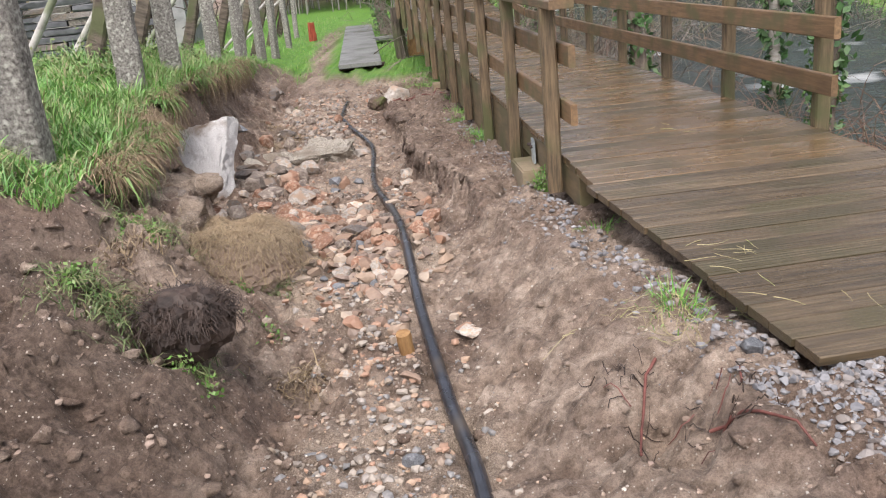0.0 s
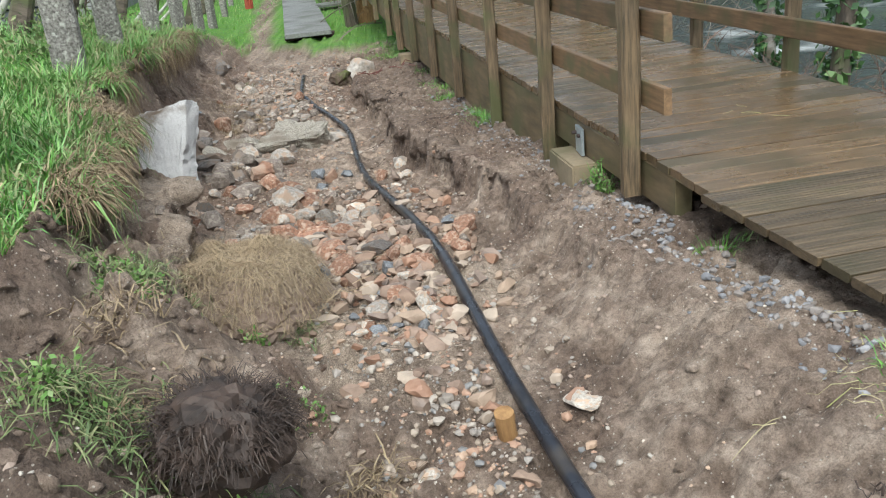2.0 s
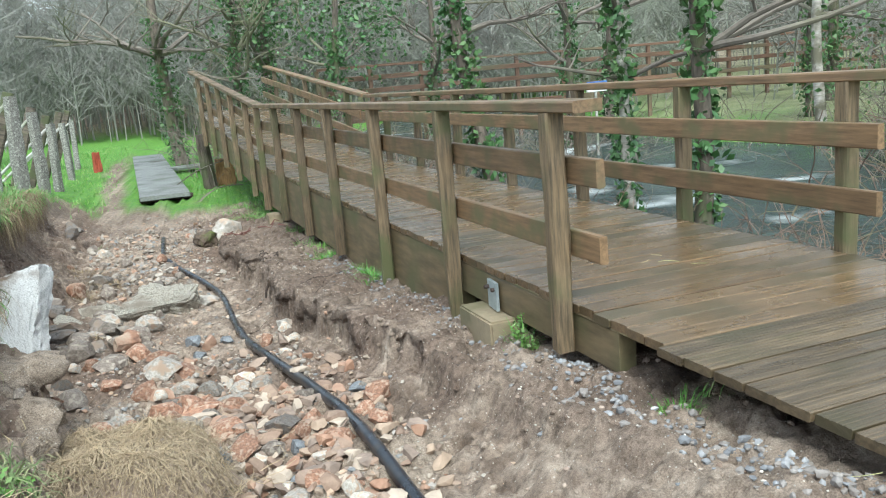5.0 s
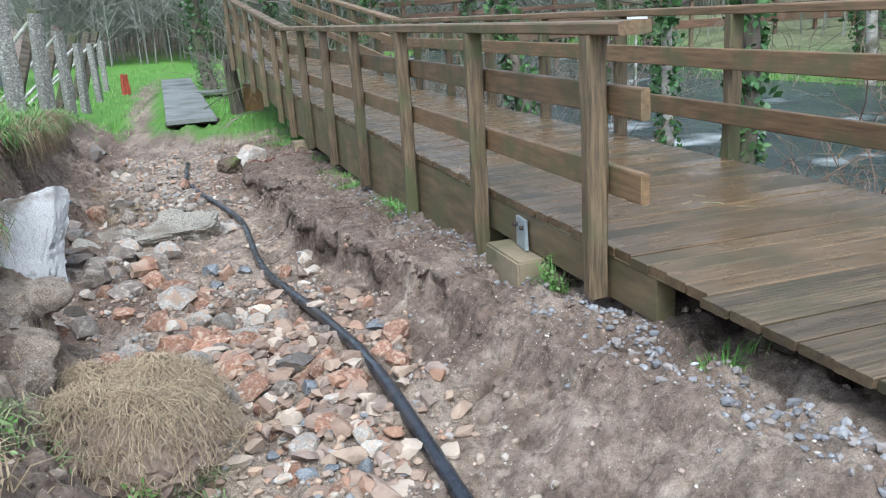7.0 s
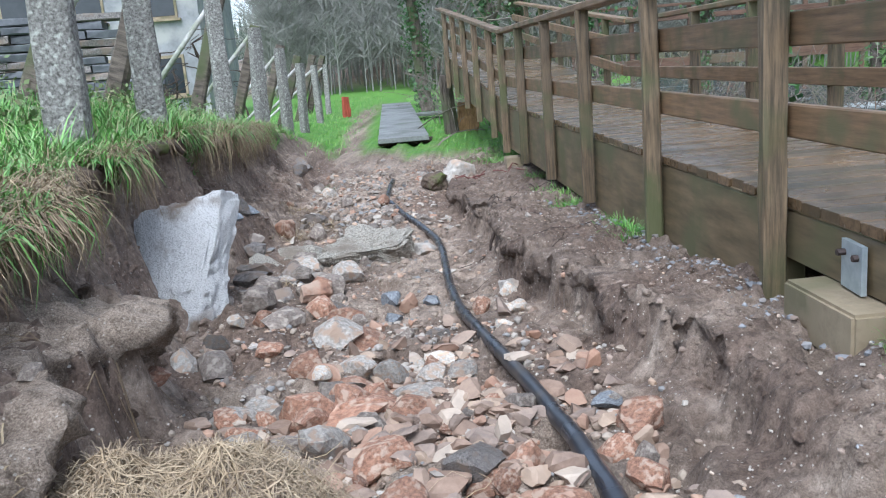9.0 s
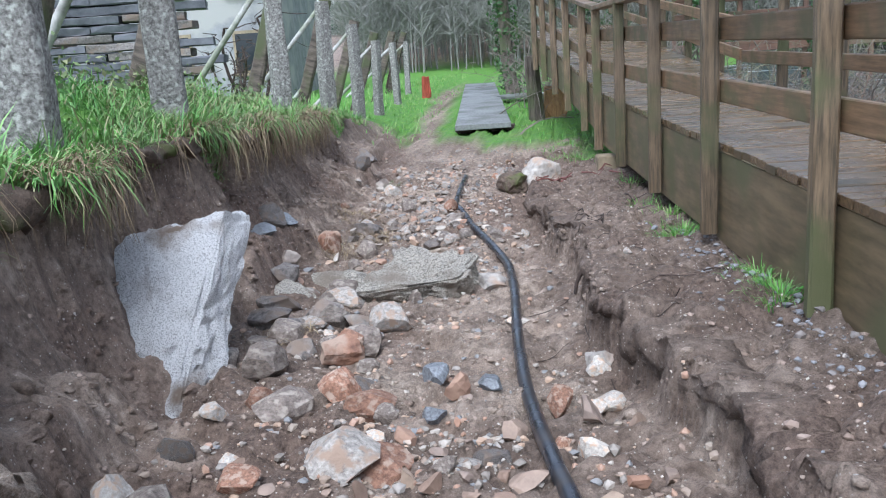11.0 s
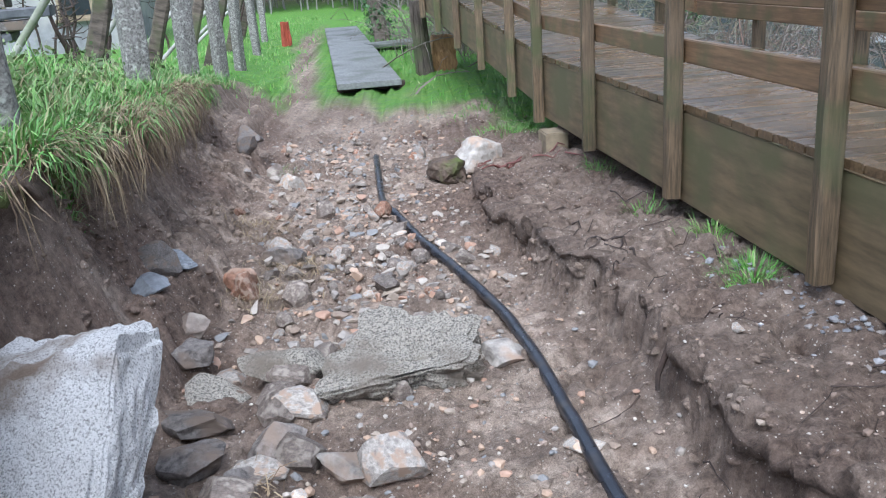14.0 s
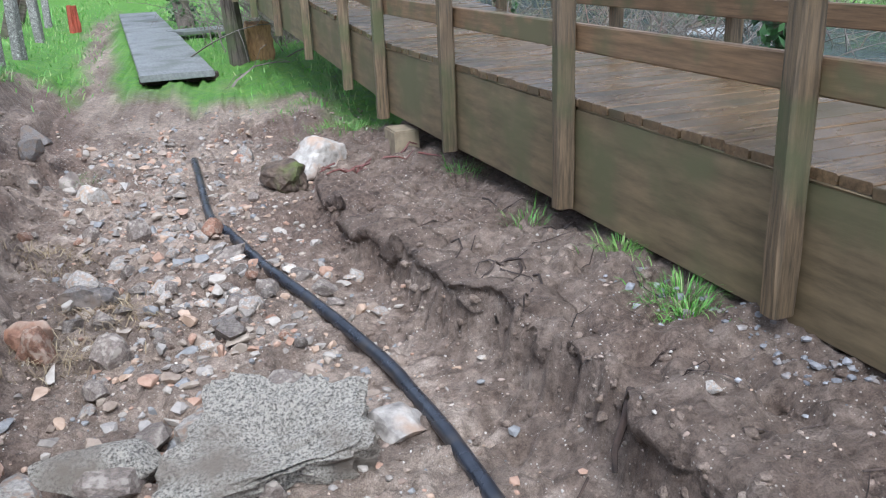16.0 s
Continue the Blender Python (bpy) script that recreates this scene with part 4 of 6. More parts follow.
def cut_block(name, material, label, corners, m, seed=0, rough=0.02, skew=0.0):
    """A quarried block from its half sizes, subdivided, tapered and roughened."""
    (a, b2, c), taper, shear = corners
    bm = bmesh.new()
    bmesh.ops.create_cube(bm, size=2)
    bmesh.ops.subdivide_edges(bm, edges=bm.edges[:], cuts=17, use_grid_fill=True)
    for v in bm.verts:
        q = v.co.copy()
        edge = sorted((abs(q.x), abs(q.y), abs(q.z)))
        k = 1 - 0.07 * max(0, edge[1] - 0.75) * 4 - 0.05 * max(0, edge[0] - 0.75) * 4
        q *= k
        f = 1 + taper * q.z
        v.co = Vector((q.x * a * f + shear * q.z, q.y * b2 * f, q.z * c))
        v.co.x -= 0.5 * skew * (1 - q.y) * 0.5 * (1 + q.z) * 0.5
        v.co.x += 2.7 * skew * (1 - q.y) * 0.5 * (1 - q.x) * 0.5
        v.co.z -= 0.9 * skew * (1 - q.x) * 0.5 * (1 + q.y) * 0.5
        n1 = 1.3 * noise.noise(v.co * 1.9 + Vector((0, 0, seed))) + noise.noise(v.co * 4 + Vector((seed, 0, 0))) + 0.6 * noise.noise(v.co * 11 + Vector((0, seed, 0))) + 0.3 * noise.noise(v.co * 27)
        v.co += v.co.normalized() * rough * n1
    ob = obj(name, bm, material)
    ob.matrix_world = m
    return tagged(ob, label, "boulder")




def hewn_block(name, material, label, front, back, seed, rough, cuts=20):
    """A split block between a front face and a back face, each given from its upper left corner clockwise; faces are rough, edges chipped."""
    bm = bmesh.new()
    bmesh.ops.create_cube(bm, size=2)
    bmesh.ops.subdivide_edges(bm, edges=bm.edges[:], cuts=cuts, use_grid_fill=True)
    f, b = [Vector(p) for p in front], [Vector(p) for p in back]
    mid = sum(f + b, Vector()) / 8
    for v in bm.verts:
        near = sum(abs(c) > 0.93 for c in v.co)
        u, w, t = (v.co.x + 1) / 2, (v.co.z + 1) / 2, (v.co.y + 1) / 2
        p = f[3].lerp(f[2], u).lerp(f[0].lerp(f[1], u), w).lerp(b[3].lerp(b[2], u).lerp(b[0].lerp(b[1], u), w), t)
        q = p * 1.0 + Vector((seed, 0, 0))
        n1 = 1.2 * noise.noise(q * 3) + noise.noise(q * 7) + 0.8 * noise.noise(q * 17) + 0.6 * noise.noise(q * 38)
        d = (p - mid).normalized()
        chip = 0.0 if near < 2 else 0.5 + 1.2 * abs(noise.noise(q * 6 + Vector((0, 5, 0))))
        v.co = p + d * rough * (n1 - chip)
    return tagged(obj(name, bm, material), label, "boulder")


hewn_block("boulder", m_granite, "large pale granite block leaning against the eroded bank", ((-3.0, 10.52, 0.22), (-2.36, 10.58, 0.37), (-2.5, 9.82, -0.72), (-2.88, 9.74, -0.7)), ((-2.9, 11.0, 0.2), (-2.31, 10.8, 0.29), (-2.34, 10.05, -0.75), (-2.8, 10.6, -0.7)), 3, 0.026, 30)
hewn_block("granite_slab", m_granite_dark, "flat grey granite slab lying tilted in the trench", ((-2.02, 11.58, -0.44), (-1.28, 11.68, -0.37), (-1.3, 11.8, -0.58), (-1.94, 11.74, -0.58)), ((-1.74, 12.15, -0.25), (-1.2, 12.05, -0.30), (-1.2, 12.1, -0.62), (-1.75, 12.15, -0.62)), 7, 0.042)


def split_stone(x, y, w, d, h, turn, tilt, material, label, seed, sink=0.3):
    """An angular stone, tilted and half sunk in the mud."""
    r = random.Random(seed)
    ob = new("stone", rock_mesh("stone", material, seed, (w, d, h * 1.15), 18, 4, 0.05, 0.58))
    ob.matrix_world = pose(x, y, gz(x, y) + h * (0.5 - sink), tilt, r.uniform(-8, 8), turn)
    return tagged(ob, label, "stone", "stones in the trench")


WETDARK, GRANITE = "dark wet angular stone lying in the muddy trench", "speckled grey granite stone beside the big block"
SPLIT = (
    (-2.47, 11.78, 0.34, 0.32, 0.24, 10, 6, m_granite_dark, GRANITE), (-2.15, 11.98, 0.5, 0.32, 0.18, 12, 10, m_granite_dark, GRANITE),
    (-2.1, 11.2, 0.3, 0.24, 0.17, -10, 14, m_stone_dark, WETDARK), (-2.42, 11.15, 0.36, 0.3, 0.14, 5, 0, m_stone_dark, WETDARK),
    (-2.5, 11.45, 0.42, 0.26, 0.13, -6, -4, m_stone_dark, WETDARK), (-2.2, 10.95, 0.26, 0.2, 0.1, 20, 4, m_stone_dark, WETDARK),
    (-2.65, 12.1, 0.3, 0.26, 0.18, 20, 8, m_stone_dark, WETDARK), (-2.72, 12.42, 0.24, 0.2, 0.14, -15, 5, m_stone_mud, "rounded muddy stone at the foot of the bank"),
    (-2.95, 12.52, 0.32, 0.22, 0.17, 8, 4, m_stone_blue, "slate stone with a pale wet top under the bank"), (-1.78, 11.06, 0.26, 0.24, 0.15, 35, 12, m_stone_grey, "smooth grey-brown stone half sunk below the slab"),
    (-2.64, 13.2, 0.26, 0.2, 0.2, -20, 10, m_stone_red, "orange-brown stone sunk in the mud by the bank"), (-2.38, 13.65, 0.3, 0.22, 0.15, 15, 10, m_stone_dark, WETDARK),
    (-1.12, 12.02, 0.3, 0.24, 0.2, 10, 4, m_stone_grey, "grey stone wedged between the slab and the pipe"), (-1.76, 10.45, 0.3, 0.26, 0.2, 25, 8, m_stone_red, "reddish stone lying below the slab"),
    (-2.02, 10.6, 0.2, 0.18, 0.14, 0, 0, m_stone_dark, WETDARK), (-0.42, 10.2, 0.19, 0.15, 0.12, 30, 10, m_stone_grey, "pale broken stone at the foot of the scarp"),
    (-2.98, 16.9, 0.34, 0.26, 0.2, 20, 6, m_stone_mud, "muddy stone at the foot of the bank"),
)
for k, (x, y, w, d, h, turn, tilt, material, label) in enumerate(SPLIT):
    split_stone(x, y, w, d, h, turn, tilt, material, label, 700 + k)
cut_block("white_rock", m_stone_white, "pale white rock on the edge of the scarp", ((0.18, 0.13, 0.14), -0.2, 0.03), pose(-0.89, 16.0, gz(-0.89, 16.0) + 0.1, 10, 14, 30), 9, 0.03)



# ---- grass and roots ----
def blades(name, base, length, way, lean, width, material, label, seed, droop=0.0, parent=None, hang=False):
    g = np.random.default_rng(seed)
    n = len(base)
    up = np.array([0, 0, 1.0])
    d = np.stack([way[:, 0], way[:, 1], np.zeros(n)], -1)
    side = np.stack([-way[:, 1], way[:, 0], np.zeros(n)], -1)
    tw = g.uniform(-1, 1, n)[:, None]
    side = side * np.cos(tw) + d * np.sin(tw)
    L, s = length[:, None], lean[:, None]
    w = (width * (0.6 + 0.8 * g.random(n)))[:, None]
    p0 = base
    p1 = p0 + L * 0.4 * (up * np.cos(s * 0.6) + d * np.sin(s * 0.6))
    p2 = p1 + L * 0.35 * (up * np.cos(s * 1.25) + d * np.sin(s * 1.25))
    p3 = p2 + L * 0.3 * (up * np.cos(s * 1.9 + droop) + d * np.sin(s * 1.9 + droop))
    if hang:
        out = (0.05 + 0.16 * g.random(n))[:, None]
        p1 = p0 + d * out * 0.6 + up * 0.03
        p2 = p1 + d * out * 0.4 - up * L * 0.5
        p3 = p2 + d * out * 0.1 * g.normal(0, 1, n)[:, None] + side * 0.04 * g.normal(0, 1, n)[:, None] - up * L * 0.5
    co = np.stack([p0 - side * w / 2, p0 + side * w / 2, p1 - side * w * 0.45, p1 + side * w * 0.45, p2 - side * w * 0.3, p2 + side * w * 0.3, p3], 1)
    o = (np.arange(n) * 7)[:, None, None]
    f = np.array([[0, 1, 3], [0, 3, 2], [2, 3, 5], [2, 5, 4], [4, 5, 6]])[None] + o
    return big_mesh(name, co.reshape(-1, 3), f.reshape(-1, 3), material, label, "grass", parent)


def around(g, n):
    a = g.random(n) * math.tau
    return np.stack([np.cos(a), np.sin(a)], -1)


g = np.random.default_rng(21)


def lift(xy, dz=0.0):
    return np.column_stack([xy, ground_z(xy[:, 0], xy[:, 1]) + dz])


def turf(n, y0, y1, w0, w1, seed, thin=0.0):
    q = np.random.default_rng(seed)
    y = q.uniform(y0, y1, n)
    x = np.interp(np.clip(y, 0, 25), KY, LIP_X) - w0 - (w1 - w0) * q.random(n) ** 1.5
    keep = fbm(x, y, 2.2, 3, 81) + q.normal(0, 0.25, n) > thin
    return np.stack([x[keep], y[keep]], -1)


m_grass_isl = by_island(m_grass, ((0.08, 0.26, 0.03), (0.14, 0.38, 0.06), (0.26, 0.46, 0.12), (0.11, 0.28, 0.07), (0.36, 0.42, 0.18)))
m_bank_isl = by_island(mat("bank_grass_mixed", (0.05, 0.14, 0.02), (0.14, 0.30, 0.05), 1.5, (0.45, 0.65), 0, (0.22, 0.24, 0.10), 0.9, fine=1), ((0.09, 0.25, 0.035), (0.15, 0.38, 0.07), (0.24, 0.44, 0.13), (0.11, 0.26, 0.08), (0.36, 0.40, 0.2), (0.38, 0.31, 0.19), (0.18, 0.36, 0.12)))
xy = turf(52000, 5.4, 21, -0.05, 1.7, 1, -0.22)
tall = np.clip(0.8 + 1.7 * fbm(xy[:, 0], xy[:, 1], 2.6, 3, 95), 0.3, 1.9)
blades("bank_grass", lift(xy, -0.01), g.uniform(0.08, 0.22, len(xy)) * tall, around(g, len(xy)), g.uniform(0.3, 1.3, len(xy)), 0.0105, m_bank_isl, "lush green grass along the top of the bank", 2)
xy = turf(9000, 6.0, 40, 1.5, 9.0, 3, -0.1)
blades("meadow_grass", lift(xy, -0.01), g.uniform(0.14, 0.34, len(xy)), around(g, len(xy)), g.uniform(0.2, 0.9, len(xy)), 0.014, m_grass_isl, "green grass between the vineyard posts", 4)


def lip_edge(y):
    """The broken edge of the turf: its line, reach and height."""
    x = np.interp(y, KY, LIP_X) + 0.2 * fbm(y * 0, y, 1.3, 4, 5)
    reach = 0.13 + 0.2 * fbm(y * 0 + 3, y, 1.1, 4, 61) + 0.06 * fbm(y * 0, y, 6, 3, 62)
    return x, np.maximum(reach, 0.0), ground_z(x - 0.12, y) + 0.012


def lip_points(n, seed, y0, y1, a0, a1):
    q = np.random.default_rng(seed)
    y = q.uniform(y0, y1, n)
    x, reach, z = lip_edge(y)
    a = q.uniform(a0, a1, n)
    keep = fbm(x * 0, y, 1.5, 3, 91) + 0.4 * fbm(x, y, 5.0, 3, 92) + q.normal(0, 0.15, n) > -0.12
    drop = 0.04 * np.clip(a, 0, 1) ** 2
    return np.stack([x + np.where(a > 0, a * (reach + 0.06), a), y, z - drop], -1)[keep]


def outward(n, seed):
    q = np.random.default_rng(seed)
    a = q.normal(0, 0.95, n)
    return np.stack([np.cos(a), np.sin(a)], -1)


p3 = lip_points(19000, 5, 6.1, 19.0, -0.25, 1.0)
clump = np.clip(0.75 + 0.9 * fbm(p3[:, 0], p3[:, 1], 3.5, 3, 94), 0.35, 1.5)
blades("lip_grass", p3, g.uniform(0.12, 0.33, len(p3)) * clump * (0.55 + 0.45 * smooth((p3[:, 1] - 8.3) / 1.0) - 0.35 * smooth((p3[:, 1] - 11) / 1.5)), outward(len(p3), 6), g.uniform(0.2, 1.7, len(p3)), 0.012, m_bank_isl, "long green grass hanging over the broken edge of the bank", 6, 0.3)
m_dry_isl = by_island(m_dry, ((0.17, 0.12, 0.07), (0.28, 0.21, 0.12), (0.42, 0.34, 0.21), (0.11, 0.075, 0.05), (0.22, 0.165, 0.10)))
p3 = lip_points(10000, 7, 5.9, 16.5, 0.55, 1.0)
p3 = p3[fbm(p3[:, 1] * 0, p3[:, 1], 2.4, 3, 93) + g.normal(0, 0.15, len(p3)) > -0.12]
blades("hanging_dry_grass", p3, g.uniform(0.12, 0.5, len(p3)) * (0.5 + 0.5 * smooth((p3[:, 1] - 7.8) / 1.0)), outward(len(p3), 8), g.uniform(1.4, 1.9, len(p3)), 0.006, m_dry_isl, "dry straw-brown grass and roots hanging down the bank", 8, hang=True)
p3 = lip_points(3200, 19, 6.0, 17.0, 0.45, 1.0)
p3 = p3[fbm(p3[:, 1] * 0, p3[:, 1], 1.9, 3, 96) + g.normal(0, 0.12, len(p3)) > 0.02]
blades("drooping_grass", p3, g.uniform(0.06, 0.26, len(p3)), outward(len(p3), 18), g.uniform(1.0, 1.6, len(p3)), 0.008, m_bank_isl, "green grass blades drooping down the bank face", 18, hang=True)
p3 = lip_points(5200, 9, 5.9, 17.5, -0.1, 1.0)
blades("matted_dry_grass", p3, g.uniform(0.12, 0.3, len(p3)), outward(len(p3), 10), g.uniform(0.9, 1.7, len(p3)), 0.007, m_dry_isl, "dead straw mixed into the turf edge", 10, 0.3)
q = np.random.default_rng(31)
n = 14000
y = q.uniform(18.5, 46, n)
x = q.uniform(-7, 3.5, n)
keep = (np.abs(x + 2.9 + 0.08 * (y - 22)) > 0.35 + 0.3 * q.random(n)) & ((y > 21.5 + q.normal(0, 1, n)) | (x > -0.6) & (y > 17 + q.normal(0, 0.7, n))) & ~((x > -4.4) & (x < -1.5) & (np.abs(x + 2.2 + 0.115 * (y - 22)) < 0.6))
xy = np.stack([x[keep], y[keep]], -1)
blades("path_grass", lift(xy, -0.005), g.uniform(0.05, 0.14, len(xy)), around(g, len(xy)), g.uniform(0.2, 1.0, len(xy)), 0.016, m_grass_isl, "short bright green grass beside the far path", 9)
TUFTS = ((0.40, 10.25, 0.16, 260), (0.14, 12.02, 0.13, 140), (0.22, 12.2, 0.2, 280), (0.2, 12.75, 0.15, 140), (0.05, 13.7, 0.16, 110), (0.05, 15.1, 0.18, 90), (-0.68, 19.3, 0.45, 320), (-0.5, 17.4, 0.35, 260), (0.40, 10.65, 0.16, 200), (0.81, 7.36, 0.11, 110), (1.0, 5.97, 0.12, 150), (1.1, 4.63, 0.15, 150))
for k, (tx, ty, spread, count) in enumerate(TUFTS):
    q = np.random.default_rng(300 + k)
    a = q.normal(0, 0.45, (count, 2)) * spread
    xy = a + (tx, ty)
    way = a / (np.linalg.norm(a, axis=1, keepdims=True) + 1e-6)
    tagged(blades("grass_tuft", lift(xy, -0.005), q.uniform(0.04, 0.13, count) * (0.8 + spread), way, q.uniform(0.3, 1.3, count), 0.005, m_grass_isl, "small fresh green grass tuft at the foot of the boardwalk", 310 + k), group="tufts by the boardwalk", kind="stuff")

def strands(name, material, count, centre, spread, length, radius, seed, label, sag=0.02, category="straw"):
    """Loose curved stalks or roots lying on the ground."""
    q = random.Random(seed)
    chunks = []
    for _ in range(count):
        x, y, a = centre[0] + q.gauss(0, spread[0]), centre[1] + q.gauss(0, spread[1]), q.uniform(0, math.tau)
        bend, n, L = q.gauss(0, 0.5), 5, q.uniform(0.5, 1.0) * length
        p = []
        for i in range(n):
            p.append((x, y))
            x, y, a = x + math.cos(a) * L / n, y + math.sin(a) * L / n, a + bend / n * 2
        z0 = centre[2] if len(centre) > 2 else None
        chunks.append(curve_mesh([(px, py, (gz(px, py) if z0 is None else z0) + radius + sag * q.random()) for px, py in p], radius * q.uniform(0.7, 1.3), 4, 0.5))
    v, f = merge(chunks)
    return tagged(raw(name, v, f, material), label, category, kind="stuff")


# the undercut turf that overhangs the bank
q = np.random.default_rng(51)
ys = np.arange(6.15, 16.5, 0.05)
lipx, reach, zt = lip_edge(ys)
thick = (0.12 + 0.10 * fbm(ys * 0, ys, 2.5, 4, 63)) * (0.15 + 0.85 * smooth((ys - 6.15) / 0.8))
reach = reach * smooth((ys - 6.0) / 0.9)
ring = np.array([(-0.35, 0.0), (-0.1, 0.02), (0.3, 0.0), (0.75, -0.12), (1.0, -0.45), (0.95, -0.8), (0.6, -1.0), (0.1, -1.1), (-0.35, -1.2)])
co = np.stack([np.stack([lipx + np.where(a > 0, a * (0.6 * reach + 0.04), a), ys, zt + b * thick], -1) for a, b in ring], 1)
co[:, 3:, 0] += 0.06 * fbm(co[:, 3:, 2] * 8, co[:, 3:, 1], 6, 3, 64)
co[:, 4:8, 2] += 0.07 * fbm(co[:, 4:8, 0] * 5, co[:, 4:8, 1], 7, 3, 65)
k = len(ring)
i0 = (np.arange(len(ys) - 1) * k)[:, None] + np.arange(k)[None]
i1 = (np.arange(len(ys) - 1) * k)[:, None] + (np.arange(k)[None] + 1) % k
faces_t = np.stack([i0, i0 + k, i1 + k, i1], -1).reshape(-1, 4)
m_turfsoil = mat("turf_soil", (0.05, 0.034, 0.024), (0.14, 0.10, 0.07), 14.0, (0.7, 1.0), 0.8, (0.09, 0.11, 0.03), 3.0, dist=0.03)
co[:, :, 2] -= 0.03
co[:, 1:, 2] += 0.04 * fbm(co[:, 1:, 0] * 3, co[:, 1:, 1], 12, 3, 77)
turf_ob = big_mesh("turf_edge", co.reshape(-1, 3), faces_t, m_turfsoil, "undercut edge of dark turf hanging over the eroded bank", "turf")
turf_ob.data.polygons.foreach_set("use_smooth", [True] * len(turf_ob.data.polygons))

# the undercut crust of dried mud below the bank
ys = np.arange(5.9, 8.7, 0.03)
ex = np.interp(ys, KY, MID_X) + 0.2 * fbm(ys * 0, ys, 1.3, 4, 5) + 0.16 + 0.2 * fbm(ys * 0, ys, 1.4, 4, 66) + 0.06 * fbm(ys * 0, ys, 7, 3, 67)
back = np.interp(ys, KY, LIP_X) + 0.02
ez = np.interp(ys, KY, MID_Z) + 0.05 + 0.05 * fbm(ys * 0, ys, 1.8, 4, 68)
th = 0.22 + 0.10 * fbm(ys * 0, ys, 3, 4, 69)
fade = smooth((ys - 5.9) / 0.9) * smooth((8.7 - ys) / 0.9)
ring2 = np.array([(0.0, 0.35), (0.1, 0.3), (0.2, 0.27), (0.3, 0.25), (0.4, 0.22), (0.5, 0.2), (0.6, 0.17), (0.7, 0.13), (0.8, 0.1), (0.9, 0.04), (0.97, -0.02), (1.0, -0.14), (0.98, -0.34), (0.9, -0.5), (0.74, -0.6), (0.55, -0.9), (0.4, -1.5), (0.0, -1.9)])
co = np.stack([np.stack([back + (ex - back) * a, ys, ez * fade + (1 - fade) * (ez - 0.3) + b * th], -1) for a, b in ring2], 1)
co[:, :, 2] += 0.05 * fbm(co[:, :, 0], co[:, :, 1], 4, 4, 70) + 0.06 * fbm(co[:, :, 0], co[:, :, 1], 10, 4, 74) + 0.03 * fbm(co[:, :, 0], co[:, :, 1], 24, 2, 76)
co[:, 8:, 0] += 0.14 * fbm(co[:, 8:, 2] * 0, co[:, 8:, 1], 3, 4, 75) + 0.05 * fbm(co[:, 8:, 2] * 6, co[:, 8:, 1], 9, 3, 72)
k = len(ring2)
i0 = (np.arange(len(ys) - 1) * k)[:, None] + np.arange(k)[None]
i1 = (np.arange(len(ys) - 1) * k)[:, None] + (np.arange(k)[None] + 1) % k
faces_c = np.stack([i0, i0 + k, i1 + k, i1], -1).reshape(-1, 4)
crust = big_mesh("mud_crust", co.reshape(-1, 3), faces_c, m_ground, "undercut crust of dried sandy mud below the bank", "mud ledge")
crust.data.polygons.foreach_set("use_smooth", [True] * len(crust.data.polygons))
gritty = crust.data.attributes.new("sandy", "FLOAT", "POINT")
gritty.data.foreach_set("value", np.full(len(crust.data.vertices), 0.7, np.float32))

# the crumbling lip of the scarp, undercut above the trench
ys = np.arange(6.6, 16.2, 0.035)
lip_wob = 0.12 * fbm(ys * 0, ys, 1.7, 4, 9)
edge_x = np.interp(ys, KY, EDGE_X) + lip_wob
foot_x = np.interp(ys, KY, FOOT_X) + lip_wob
start = foot_x + 0.86 * (edge_x - foot_x)
ends = smooth((ys - 6.6) / 1.2) * smooth((16.2 - ys) / 1.0)
jut = np.maximum(0.01 + 0.11 * fbm(ys * 0, ys, 1.3, 4, 81) + 0.06 * fbm(ys * 0, ys, 5, 3, 82), -0.03) * ends
zt = ground_z(edge_x + 0.1, ys) - 0.1 * (1 - ends) - 0.04 * smooth(fbm(ys * 0, ys, 1.1, 3, 86) * 2)
thick = 0.09 + 0.1 * fbm(ys * 0, ys, 3, 4, 83)
ring3 = np.array([(-0.25, -0.12), (-0.16, 0.04), (-0.08, 0.06), (0.0, 0.04), (0.5, -0.05), (0.9, -0.25), (1.0, -0.55), (0.8, -0.95), (0.2, -1.2), (-0.2, -1.5)])
co = np.stack([np.stack([start - np.where(a > 0, a * jut, a), ys, zt + b * np.where(b > 0, 0.12, thick)], -1) for a, b in ring3], 1)
co[:, 1:7, 2] += 0.04 * fbm(co[:, 1:7, 0], co[:, 1:7, 1], 7, 4, 84)
co[:, 4:9, 0] += 0.035 * fbm(co[:, 4:9, 2] * 5, co[:, 4:9, 1], 8, 3, 85)
k = len(ring3)
i0 = (np.arange(len(ys) - 1) * k)[:, None] + np.arange(k)[None]
i1 = (np.arange(len(ys) - 1) * k)[:, None] + (np.arange(k)[None] + 1) % k
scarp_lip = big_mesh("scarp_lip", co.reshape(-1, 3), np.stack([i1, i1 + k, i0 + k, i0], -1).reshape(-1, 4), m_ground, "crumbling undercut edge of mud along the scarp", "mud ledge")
# lip darkened to match the scarp, its shade painted in with the moist soil
lip_damp_and_shade = scarp_lip.data.attributes.new("damp_and_shade", "FLOAT", "POINT")
lip_damp_and_shade.data.foreach_set("value", np.repeat(0.6 * smooth((ys - 8.2) / 1.8) + 0.25, k).astype(np.float32))
scarp_lip.data.polygons.foreach_set("use_smooth", [True] * len(scarp_lip.data.polygons))

